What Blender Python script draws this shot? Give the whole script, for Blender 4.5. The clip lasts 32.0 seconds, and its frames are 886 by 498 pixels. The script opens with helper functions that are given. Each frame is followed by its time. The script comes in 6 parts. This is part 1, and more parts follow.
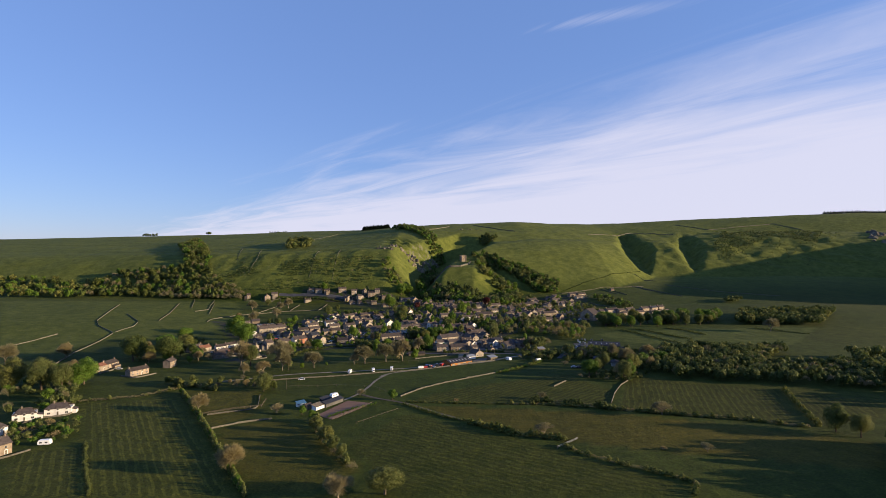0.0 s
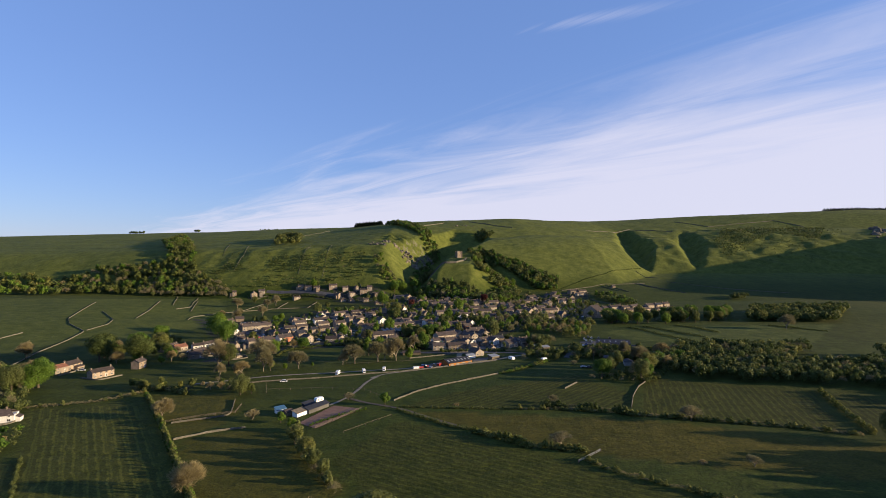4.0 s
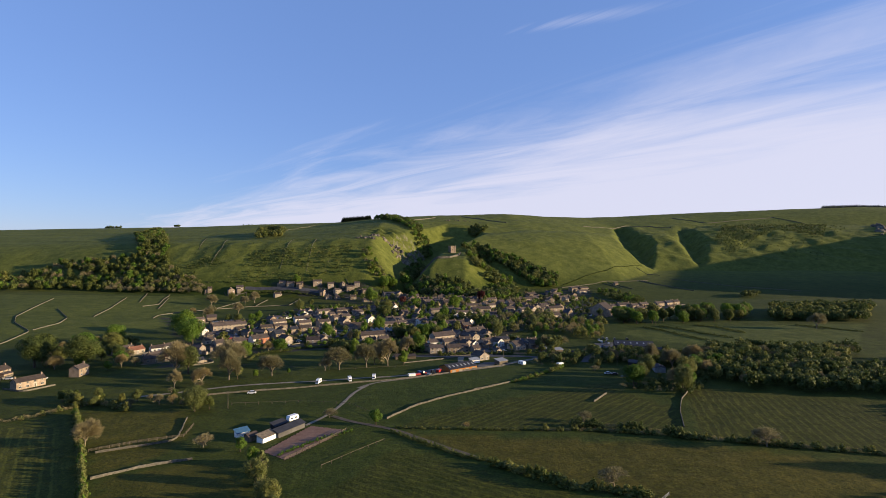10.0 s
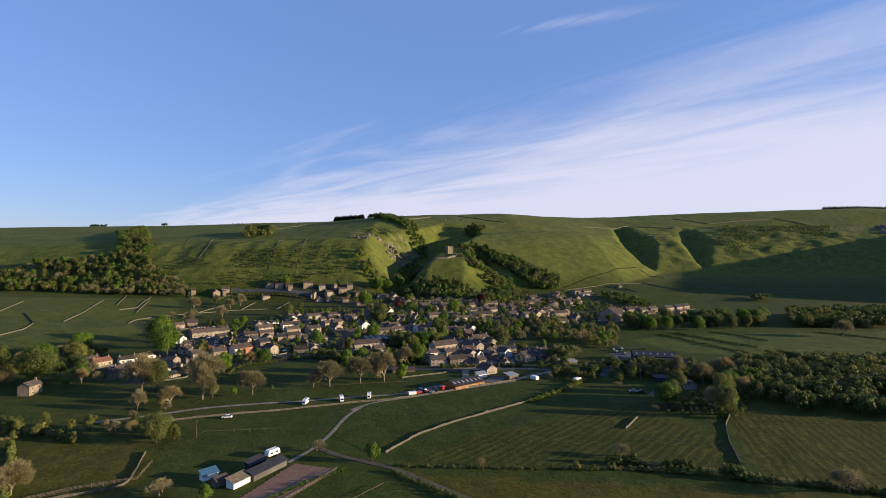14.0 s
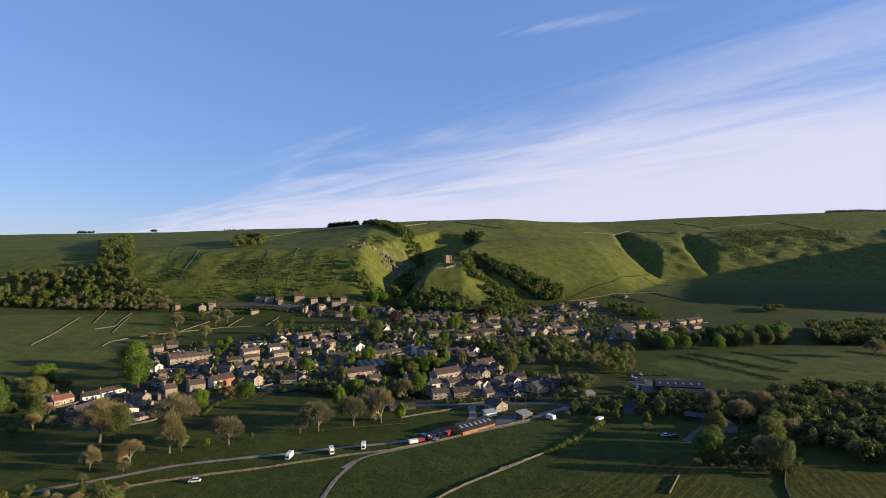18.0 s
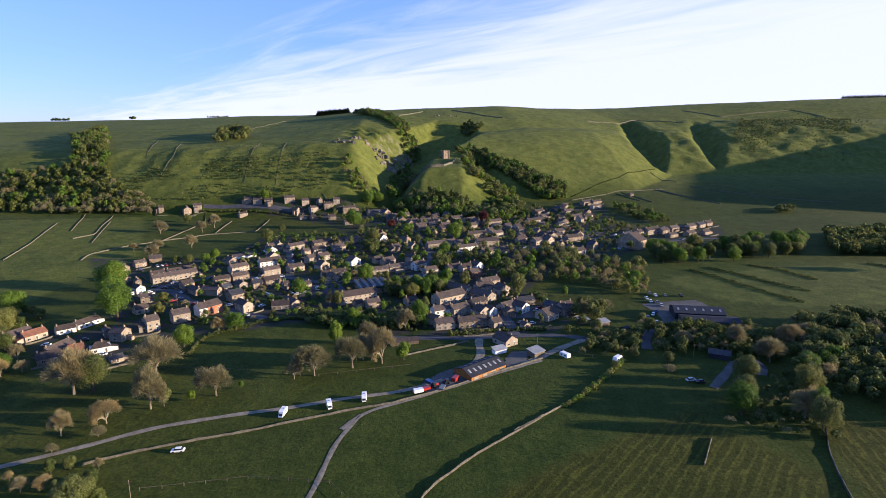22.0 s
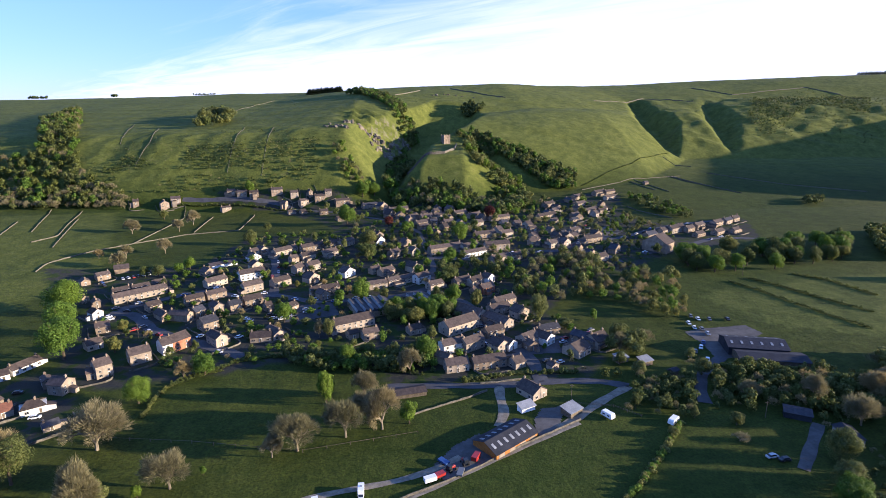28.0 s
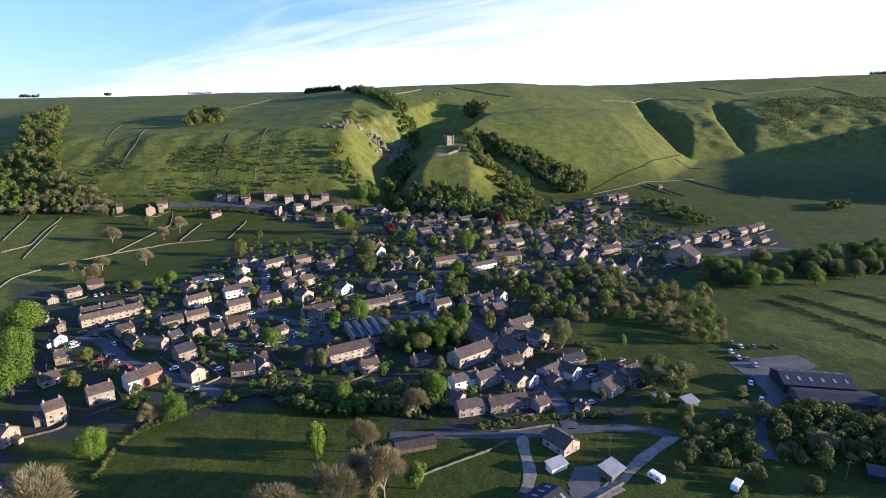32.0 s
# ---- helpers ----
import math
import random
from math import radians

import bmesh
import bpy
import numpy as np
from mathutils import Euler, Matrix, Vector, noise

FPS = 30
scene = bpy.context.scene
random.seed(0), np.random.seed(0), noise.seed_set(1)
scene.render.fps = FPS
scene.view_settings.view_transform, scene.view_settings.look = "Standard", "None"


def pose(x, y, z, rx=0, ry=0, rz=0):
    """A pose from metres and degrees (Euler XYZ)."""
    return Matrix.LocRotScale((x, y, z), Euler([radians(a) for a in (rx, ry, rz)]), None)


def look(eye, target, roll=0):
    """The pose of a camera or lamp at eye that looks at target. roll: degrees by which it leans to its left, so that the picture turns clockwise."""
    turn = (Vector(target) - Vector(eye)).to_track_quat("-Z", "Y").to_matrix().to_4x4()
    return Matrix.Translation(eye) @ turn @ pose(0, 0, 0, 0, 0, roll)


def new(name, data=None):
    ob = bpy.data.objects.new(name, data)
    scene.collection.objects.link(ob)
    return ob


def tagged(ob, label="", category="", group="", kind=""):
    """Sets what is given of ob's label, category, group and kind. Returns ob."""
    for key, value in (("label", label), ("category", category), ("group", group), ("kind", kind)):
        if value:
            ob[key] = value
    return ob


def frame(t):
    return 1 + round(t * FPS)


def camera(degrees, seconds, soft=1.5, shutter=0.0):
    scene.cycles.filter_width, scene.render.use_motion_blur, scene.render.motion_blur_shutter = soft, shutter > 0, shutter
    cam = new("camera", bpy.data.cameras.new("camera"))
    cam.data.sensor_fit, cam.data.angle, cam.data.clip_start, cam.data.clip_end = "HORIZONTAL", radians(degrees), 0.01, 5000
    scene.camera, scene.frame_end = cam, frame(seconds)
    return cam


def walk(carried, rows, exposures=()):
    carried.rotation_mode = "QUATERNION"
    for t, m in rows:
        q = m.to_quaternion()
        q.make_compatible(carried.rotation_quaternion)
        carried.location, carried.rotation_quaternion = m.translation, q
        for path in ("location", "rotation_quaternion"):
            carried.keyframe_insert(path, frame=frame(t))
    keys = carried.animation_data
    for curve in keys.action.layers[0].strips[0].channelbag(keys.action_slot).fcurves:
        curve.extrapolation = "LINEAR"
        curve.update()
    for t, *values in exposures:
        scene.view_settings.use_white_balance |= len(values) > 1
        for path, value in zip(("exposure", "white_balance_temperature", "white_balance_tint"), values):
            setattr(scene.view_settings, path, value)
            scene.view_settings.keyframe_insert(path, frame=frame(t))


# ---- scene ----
# seconds, place in metres, then degrees: turn to the right, tilt up, roll
LENS = 78.51
ROWS = [
    (0, 0.00, 0.00, 86.00, -0.000, 0.584, -0.156),
    (0.5, -0.34, 4.57, 85.31, 0.121, 0.605, -0.136),
    (1, -0.68, 9.13, 84.61, 0.214, 0.698, -0.129),
    (1.5, -1.02, 13.69, 83.87, 0.275, 0.744, -0.193),
    (2, -1.36, 18.25, 83.07, 0.345, 0.781, -0.274),
    (2.5, -1.70, 22.80, 82.17, 0.416, 0.820, -0.261),
    (3, -2.05, 27.33, 81.18, 0.484, 0.804, -0.266),
    (3.5, -2.40, 31.86, 80.07, 0.585, 0.655, -0.224),
    (5.5, -4.02, 50.01, 74.03, 1.023, 0.513, -0.067),
    (6, -4.61, 54.80, 73.16, 1.162, 0.365, -0.091),
    (6.5, -5.24, 59.63, 72.44, 1.225, 0.286, -0.134),
    (7, -5.90, 64.51, 71.91, 1.311, 0.397, -0.122),
    (7.5, -6.56, 69.42, 71.55, 1.395, 0.423, -0.090),
    (8, -7.23, 74.35, 71.34, 1.517, 0.496, -0.026),
    (8.5, -7.89, 79.27, 71.24, 1.590, 0.490, 0.045),
    (9, -8.54, 84.17, 71.22, 1.716, 0.485, 0.011),
    (9.5, -9.18, 89.05, 71.24, 1.830, 0.505, 0.070),
    (10, -9.82, 93.91, 71.29, 1.967, 0.507, 0.054),
    (10.5, -10.46, 98.74, 71.35, 2.038, 0.509, 0.078),
    (11, -11.11, 103.54, 71.42, 2.176, 0.500, 0.093),
    (11.5, -11.76, 108.31, 71.50, 2.254, 0.513, 0.093),
    (12, -12.41, 113.04, 71.60, 2.362, 0.522, 0.136),
    (12.5, -13.05, 117.73, 71.70, 2.424, 0.524, 0.166),
    (13, -13.67, 122.37, 71.83, 2.533, 0.496, 0.196),
    (13.5, -14.26, 126.96, 71.98, 2.610, 0.519, 0.238),
    (14, -14.81, 131.51, 72.20, 2.727, 0.515, 0.260),
    (14.5, -15.31, 136.04, 72.52, 2.797, 0.462, 0.231),
    (16.5, -16.15, 154.19, 76.93, 3.054, 0.680, 0.205),
    (17, -16.56, 158.67, 78.87, 3.043, 0.661, 0.071),
    (17.5, -16.99, 163.14, 80.93, 3.193, 0.718, 0.059),
    (18, -17.45, 167.62, 83.09, 3.242, 0.752, -0.033),
    (18.5, -17.91, 172.11, 85.33, 3.269, 0.437, -0.103),
    (19, -18.35, 176.64, 87.62, 3.418, -1.591, -0.111),
    (19.5, -18.77, 181.22, 89.95, 3.516, -4.298, -0.153),
    (20, -19.16, 185.86, 92.31, 3.598, -6.806, -0.072),
    (20.5, -19.54, 190.53, 94.66, 3.668, -9.306, -0.027),
    (21, -19.91, 195.22, 96.98, 3.821, -11.452, 0.001),
    (21.5, -20.29, 199.94, 99.22, 3.853, -11.475, -0.051),
    (22, -20.67, 204.66, 101.38, 3.871, -11.510, -0.097),
    (22.5, -21.05, 209.39, 103.44, 3.880, -11.559, -0.091),
    (23, -21.42, 214.13, 105.38, 3.940, -11.644, -0.115),
    (23.5, -21.77, 218.86, 107.17, 4.033, -11.732, -0.189),
    (24, -22.10, 223.57, 108.78, 4.095, -11.904, -0.273),
    (24.5, -22.41, 228.24, 110.21, 4.141, -12.209, -0.355),
    (25, -22.71, 232.87, 111.46, 4.175, -12.581, -0.329),
    (25.5, -22.98, 237.48, 112.54, 4.225, -13.053, -0.296),
    (27.5, -23.84, 255.64, 113.60, 4.350, -14.100, -0.194),
    (28, -24.08, 260.25, 113.63, 4.376, -14.102, -0.183),
    (28.5, -24.33, 264.87, 113.65, 4.370, -14.118, -0.224),
    (29, -24.58, 269.50, 113.65, 4.394, -14.146, -0.172),
    (29.5, -24.84, 274.13, 113.64, 4.387, -14.145, -0.203),
    (30, -25.11, 278.75, 113.63, 4.407, -14.129, -0.169),
    (30.5, -25.36, 283.37, 113.61, 4.392, -14.149, -0.151),
    (31, -25.61, 288.00, 113.59, 4.418, -14.139, -0.149),
    (31.5, -25.86, 292.63, 113.57, 4.442, -14.129, -0.142),
    (32, -26.11, 297.28, 113.55, 4.456, -14.121, -0.070),
]

cam = camera(LENS, 32.0, 0.78)
# ---- light ----
# the exposure opens up as the view tilts down
EXPOSURES = [(0, 1.02, 6900, 8), (18.4, 1.02, 6850, 7), (19.3, 0.97, 6800, 7), (20, 1.10, 6600, 9), (21, 1.24, 6350, 11), (22, 1.46, 6050, 14), (23, 1.60, 5900, 14), (26, 1.70, 5800, 14), (32, 1.72, 5750, 14)]
walk(cam, [(t, pose(x, y, z, 90 + tilt, 0, -turn) @ pose(0, 0, 0, 0, 0, roll)) for t, x, y, z, turn, tilt, roll in ROWS], EXPOSURES)

SUN_UP, SUN_TURN = radians(9.6), radians(-9)
TO_SUN = Vector((math.cos(SUN_UP) * math.cos(SUN_TURN), math.cos(SUN_UP) * math.sin(SUN_TURN), math.sin(SUN_UP)))
sun_data = bpy.data.lights.new("sun", "SUN")
sun_data.energy, sun_data.angle, sun_data.color = 5.0, radians(0.55), (1.0, 0.79, 0.53)
sun = new("sun", sun_data)
sun.matrix_world = look(TO_SUN * 100, (0, 0, 0))

world = bpy.data.worlds.new("sky")
scene.world = world
world.use_nodes = True
wn, wl = world.node_tree.nodes, world.node_tree.links
sky = wn.new("ShaderNodeTexSky")
sky.sky_type, sky.sun_disc = "NISHITA", False
sky.sun_elevation, sky.sun_rotation = SUN_UP, radians(90) - SUN_TURN
sky.altitude, sky.air_density, sky.dust_density, sky.ozone_density = 200, 1.0, 0.15, 2.5
back = wn["Background"]
back.inputs["Strength"].default_value = 0.086
# high thin cloud: streaks laid on a flat layer overhead
co = wn.new("ShaderNodeTexCoord")
sep = wn.new("ShaderNodeSeparateXYZ")
wl.new(co.outputs["Generated"], sep.inputs[0])


def wmath(op, a, b=None, clamp=False):
    n = wn.new("ShaderNodeMath")
    n.operation, n.use_clamp = op, clamp
    for i, v in enumerate((a, b)):
        if v is None:
            continue
        if isinstance(v, (int, float)):
            n.inputs[i].default_value = v
        else:
            wl.new(v, n.inputs[i])
    return n.outputs[0]


up = wmath("MAXIMUM", wmath("ADD", sep.outputs[2], 0.015), 0.012)
fx, fy = wmath("DIVIDE", sep.outputs[0], up), wmath("DIVIDE", sep.outputs[1], up)
along = wmath("ADD", wmath("MULTIPLY", fx, -0.6), wmath("MULTIPLY", fy, 0.8))
across = wmath("ADD", wmath("MULTIPLY", fx, 0.8), wmath("MULTIPLY", fy, 0.6))
lane = wmath("LOGARITHM", wmath("MAXIMUM", across, 0.05), 2.718)
flat = wn.new("ShaderNodeCombineXYZ")
wl.new(wmath("MULTIPLY", along, 0.22), flat.inputs[0])
wl.new(wmath("MULTIPLY", lane, 3.4), flat.inputs[1])
n1 = wn.new("ShaderNodeTexNoise")
n1.inputs["Scale"].default_value, n1.inputs["Detail"].default_value, n1.inputs["Roughness"].default_value = 1.3, 10, 0.60
n1.inputs["Distortion"].default_value = 0.9
wl.new(flat.outputs[0], n1.inputs[0])
# the bank of cloud lies on one side of a line overhead and thins out towards it
bank = wmath("MULTIPLY", wmath("SUBTRACT", lane, 0.76), 1.15)
dens = wmath("ADD", wmath("MULTIPLY", wmath("SUBTRACT", n1.outputs[0], 0.5), 1.7), bank)
# one thin wisp stands apart from the bank
off = wmath("DIVIDE", wmath("SUBTRACT", lane, wmath("SUBTRACT", 0.985, wmath("MULTIPLY", along, 0.28))), 0.045)
ends = wmath("DIVIDE", wmath("SUBTRACT", along, 1.45), 0.42)
wisp = wmath("POWER", 2.718, wmath("MULTIPLY", wmath("ADD", wmath("MULTIPLY", off, off), wmath("MULTIPLY", ends, ends)), -1.0))
dens = wmath("ADD", dens, wmath("MULTIPLY", wisp, wmath("MULTIPLY", n1.outputs[0], 0.95)))
ramp = wn.new("ShaderNodeMapRange")
ramp.interpolation_type = "SMOOTHSTEP"
ramp.inputs["From Min"].default_value, ramp.inputs["From Max"].default_value = 0.0, 1.15
ramp.inputs["To Max"].default_value = 0.88
wl.new(dens, ramp.inputs[0])
mix = wn.new("ShaderNodeMix")
mix.data_type = "RGBA"
wl.new(ramp.outputs[0], mix.inputs[0])
tint = wn.new("ShaderNodeMix")
tint.data_type, tint.blend_type = "RGBA", "MULTIPLY"
tint.inputs[0].default_value = 1
tint.inputs[7].default_value = (1.07, 1.03, 1.36, 1)
even = wn.new("ShaderNodeMix")
even.data_type = "RGBA"
even.inputs[0].default_value = 0.55
even.inputs[7].default_value = (0.98, 1.92, 3.5, 1)
wl.new(sky.outputs[0], even.inputs[6])
wl.new(even.outputs[2], tint.inputs[6])
wl.new(tint.outputs[2], mix.inputs[6])
mix.inputs[7].default_value = (4.3, 4.35, 5.6, 1)
wl.new(mix.outputs[2], back.inputs[0])


# ---- materials ----
def nodes_of(name):
    m = bpy.data.materials.new(name)
    m.use_nodes = True
    t = m.node_tree
    return m, t.nodes, t.links, t.nodes["Principled BSDF"]


def noise_node(nodes, links, scale, detail=4, rough=0.6, coord="Object", stretch=None):
    c = nodes.new("ShaderNodeTexCoord")
    n = nodes.new("ShaderNodeTexNoise")
    n.inputs["Scale"].default_value, n.inputs["Detail"].default_value, n.inputs["Roughness"].default_value = scale, detail, rough
    if stretch:
        mpn = nodes.new("ShaderNodeMapping")
        mpn.inputs["Scale"].default_value = stretch
        links.new(c.outputs[coord], mpn.inputs[0])
        links.new(mpn.outputs[0], n.inputs[0])
    else:
        links.new(c.outputs[coord], n.inputs[0])
    return n


def ramp_node(nodes, links, src, stops):
    r = nodes.new("ShaderNodeValToRGB")
    while len(r.color_ramp.elements) < len(stops):
        r.color_ramp.elements.new(0.5)
    for e, (p, c) in zip(r.color_ramp.elements, stops):
        e.position, e.color = p, (*c, 1)
    links.new(src, r.inputs[0])
    return r.outputs[0]


def mixed(nodes, links, fac, a, b, blend="MIX"):
    m = nodes.new("ShaderNodeMix")
    m.data_type, m.blend_type = "RGBA", blend
    for sock, v in ((m.inputs[0], fac), (m.inputs[6], a), (m.inputs[7], b)):
        if isinstance(v, (int, float)):
            sock.default_value = v
        elif isinstance(v, tuple):
            sock.default_value = (*v, 1)
        else:
            links.new(v, sock)
    return m.outputs[2]


def bumped(nodes, links, bsdf, src, strength, distance):
    b = nodes.new("ShaderNodeBump")
    b.inputs["Strength"].default_value, b.inputs["Distance"].default_value = strength, distance
    links.new(src, b.inputs["Height"])
    links.new(b.outputs[0], bsdf.inputs["Normal"])


def plain(name, dark, light, scale=0.6, rough=0.85, metal=0.0, bump=0.3, dist=0.05, vary=0.25, fine=6.0):
    """Two tones by broad stains, fine grain, and a shift of its own for each piece."""
    m, n, l, p = nodes_of(name)
    broad, grain = noise_node(n, l, scale), noise_node(n, l, scale * fine, 6, 0.7)
    col = ramp_node(n, l, broad.outputs[0], [(0.3, dark), (0.7, light)])
    col = mixed(n, l, 0.35, col, ramp_node(n, l, grain.outputs[0], [(0.35, (0.55,) * 3), (0.65, (1.25,) * 3)]), "MULTIPLY")
    if vary:
        info = n.new("ShaderNodeObjectInfo")
        col = mixed(n, l, 1.0, col, ramp_node(n, l, info.outputs["Random"], [(0.0, (1 - vary,) * 3), (1.0, (1 + vary,) * 3)]), "MULTIPLY")
    l.new(col, p.inputs["Base Color"])
    p.inputs["Roughness"].default_value, p.inputs["Metallic"].default_value = rough, metal
    p.inputs["Specular IOR Level"].default_value = 0.5 if rough < 0.5 else 0.15
    if bump:
        bumped(n, l, p, grain.outputs[0], bump, dist)
    return m


def grass_material():
    m, n, l, p = nodes_of("pasture grass")
    big = noise_node(n, l, 0.012, 5, 0.6)
    mid = noise_node(n, l, 0.09, 6, 0.65)
    fine = noise_node(n, l, 0.32, 10, 0.78)
    att = n.new("ShaderNodeAttribute")
    att.attribute_name = "sward"
    sx = n.new("ShaderNodeSeparateColor")
    l.new(att.outputs["Color"], sx.inputs[0])
    lush = ramp_node(n, l, mid.outputs[0], [(0.3, (0.021, 0.036, 0.006)), (0.7, (0.042, 0.058, 0.011))])
    hay = ramp_node(n, l, mid.outputs[0], [(0.3, (0.043, 0.043, 0.006)), (0.72, (0.083, 0.069, 0.013))])
    col = mixed(n, l, sx.outputs[0], lush, hay)
    rough = ramp_node(n, l, mid.outputs[0], [(0.3, (0.054, 0.066, 0.015)), (0.55, (0.090, 0.105, 0.024)), (0.75, (0.122, 0.126, 0.038))])
    col = mixed(n, l, sx.outputs[1], col, rough)
    # mown lines and tram lines, across each field's own direction
    comb = n.new("ShaderNodeAttribute")
    comb.attribute_name = "comb"
    c = n.new("ShaderNodeTexCoord")
    dot = n.new("ShaderNodeVectorMath")
    dot.operation = "DOT_PRODUCT"
    l.new(c.outputs["Object"], dot.inputs[0])
    l.new(comb.outputs["Vector"], dot.inputs[1])

    def wave(freq, bend):
        a = n.new("ShaderNodeMath")
        a.operation = "MULTIPLY_ADD"
        a.inputs[1].default_value = bend
        l.new(mid.outputs[0], a.inputs[0])
        l.new(dot.outputs["Value"], a.inputs[2])
        s = n.new("ShaderNodeMath")
        s.operation = "MULTIPLY"
        s.inputs[1].default_value = freq
        l.new(a.outputs[0], s.inputs[0])
        w = n.new("ShaderNodeMath")
        w.operation = "SINE"
        l.new(s.outputs[0], w.inputs[0])
        return w.outputs[0]

    both = n.new("ShaderNodeMath")
    both.operation = "MULTIPLY_ADD"
    both.inputs[1].default_value = 0.6
    l.new(wave(4.3, 2.5), both.inputs[0])
    l.new(wave(1.75, 7.0), both.inputs[2])
    lines = ramp_node(n, l, both.outputs[0], [(0.0, (0.70, 0.74, 0.72)), (0.5, (1.0, 1.0, 1.0)), (1.0, (1.22, 1.20, 1.08))])
    col = mixed(n, l, sx.outputs[2], col, mixed(n, l, 1.0, col, lines, "MULTIPLY"))
    col = mixed(n, l, 0.9, col, ramp_node(n, l, fine.outputs[0], [(0.3, (0.68, 0.68, 0.68)), (0.7, (1.3, 1.3, 1.22))]), "MULTIPLY")
    speck = noise_node(n, l, 1.1, 3, 0.7)
    col = mixed(n, l, 0.75, col, ramp_node(n, l, speck.outputs[0], [(0.36, (0.55, 0.58, 0.6)), (0.5, (1.0, 1.0, 1.0)), (0.64, (1.4, 1.36, 1.2))]), "MULTIPLY")
    col = mixed(n, l, 0.7, col, ramp_node(n, l, big.outputs[0], [(0.3, (0.75, 0.8, 0.8)), (0.7, (1.2, 1.15, 1.0))]), "MULTIPLY")
    # gardens and trodden earth in the village, darkened to include shade between the houses
    shaded_yards = ramp_node(n, l, mid.outputs[0], [(0.35, (0.026, 0.027, 0.029)), (0.47, (0.034, 0.033, 0.030)), (0.56, (0.020, 0.036, 0.008))])
    col = mixed(n, l, att.outputs["Alpha"], shaded_yards, col)
    # bare limestone where the ground is steepest
    geo = n.new("ShaderNodeNewGeometry")
    sn = n.new("ShaderNodeSeparateXYZ")
    l.new(geo.outputs["True Normal"], sn.inputs[0])
    bare = n.new("ShaderNodeMapRange")
    bare.inputs["From Min"].default_value, bare.inputs["From Max"].default_value = 0.56, 0.40
    l.new(sn.outputs[2], bare.inputs[0])
    rock = ramp_node(n, l, fine.outputs[0], [(0.3, (0.07, 0.065, 0.05)), (0.7, (0.20, 0.18, 0.14))])
    col = mixed(n, l, bare.outputs[0], col, rock)
    l.new(col, p.inputs["Base Color"])
    p.inputs["Roughness"].default_value = 0.95
    p.inputs["Specular IOR Level"].default_value = 0.1
    add = n.new("ShaderNodeMath")
    add.operation = "MULTIPLY_ADD"
    add.inputs[1].default_value = 2.5
    l.new(mid.outputs[0], add.inputs[0])
    l.new(fine.outputs[0], add.inputs[2])
    bumped(n, l, p, add.outputs[0], 0.5, 0.6)
    return m


def leaf_material(name, a, b, lets_pass=0.34):
    m, n, l, p = nodes_of(name)
    geo = n.new("ShaderNodeNewGeometry")
    col = ramp_node(n, l, geo.outputs["Random Per Island"], [(0.0, a), (1.0, b)])
    info = n.new("ShaderNodeObjectInfo")
    col = mixed(n, l, 1.0, col, ramp_node(n, l, info.outputs["Random"], [(0.0, (0.7, 0.75, 0.7)), (0.5, (1.0, 1.0, 1.0)), (1.0, (1.25, 1.12, 0.95))]), "MULTIPLY")
    l.new(col, p.inputs["Base Color"])
    p.inputs["Roughness"].default_value, p.inputs["Specular IOR Level"].default_value = 0.7, 0.2
    tr = n.new("ShaderNodeBsdfTranslucent")
    l.new(col, tr.inputs[0])
    ms = n.new("ShaderNodeMixShader")
    ms.inputs[0].default_value = lets_pass
    l.new(p.outputs[0], ms.inputs[1])
    l.new(tr.outputs[0], ms.inputs[2])
    l.new(ms.outputs[0], n["Material Output"].inputs[0])
    return m


GRASS = grass_material()
LEAF = {
    "g": leaf_material("fresh spring leaves", (0.052, 0.104, 0.012), (0.125, 0.200, 0.028)),
    "o": leaf_material("olive leaves", (0.066, 0.086, 0.022), (0.165, 0.178, 0.056)),
    "d": leaf_material("dark leaves", (0.042, 0.064, 0.015), (0.105, 0.130, 0.034)),
    "t": leaf_material("budding brown twigs", (0.118, 0.106, 0.054), (0.275, 0.240, 0.130), 0.30),
    "r": leaf_material("copper beech leaves", (0.060, 0.014, 0.012), (0.130, 0.035, 0.025)),
    "c": leaf_material("conifer needles", (0.010, 0.022, 0.008), (0.030, 0.050, 0.016), 0.1),
}
PALE_BARK = plain("pale ash bark", (0.12, 0.10, 0.07), (0.26, 0.22, 0.155), 1.5)
BARK = plain("bark", (0.045, 0.035, 0.025), (0.13, 0.10, 0.07), 1.5)
STONE = plain("gritstone wall", (0.14, 0.108, 0.08), (0.28, 0.22, 0.16), 0.5, vary=0.28)
PALE = plain("pale limestone wall", (0.19, 0.158, 0.122), (0.34, 0.285, 0.225), 0.3, vary=0.22)
WHITE_WALL = plain("white render", (0.46, 0.44, 0.41), (0.62, 0.60, 0.56), 0.3, vary=0.05)
BRICK = plain("red brick wall", (0.20, 0.085, 0.05), (0.34, 0.15, 0.09), 0.6, vary=0.15)
SLATE = plain("stone slate roof", (0.040, 0.032, 0.029), (0.088, 0.069, 0.059), 0.7, 0.75, vary=0.3)
SLATE_BLUE = plain("blue slate roof", (0.025, 0.027, 0.033), (0.055, 0.055, 0.064), 0.7, 0.6, vary=0.2)
TILE = plain("red clay tile roof", (0.11, 0.05, 0.034), (0.19, 0.088, 0.056), 0.7, 0.8, vary=0.15)
DRYSTONE = plain("dry limestone wall", (0.06, 0.055, 0.043), (0.16, 0.145, 0.115), 0.8, vary=0.15, bump=0.8, dist=0.2)
ASPHALT = plain("worn asphalt", (0.048, 0.049, 0.053), (0.082, 0.082, 0.086), 0.15, 0.9, vary=0)
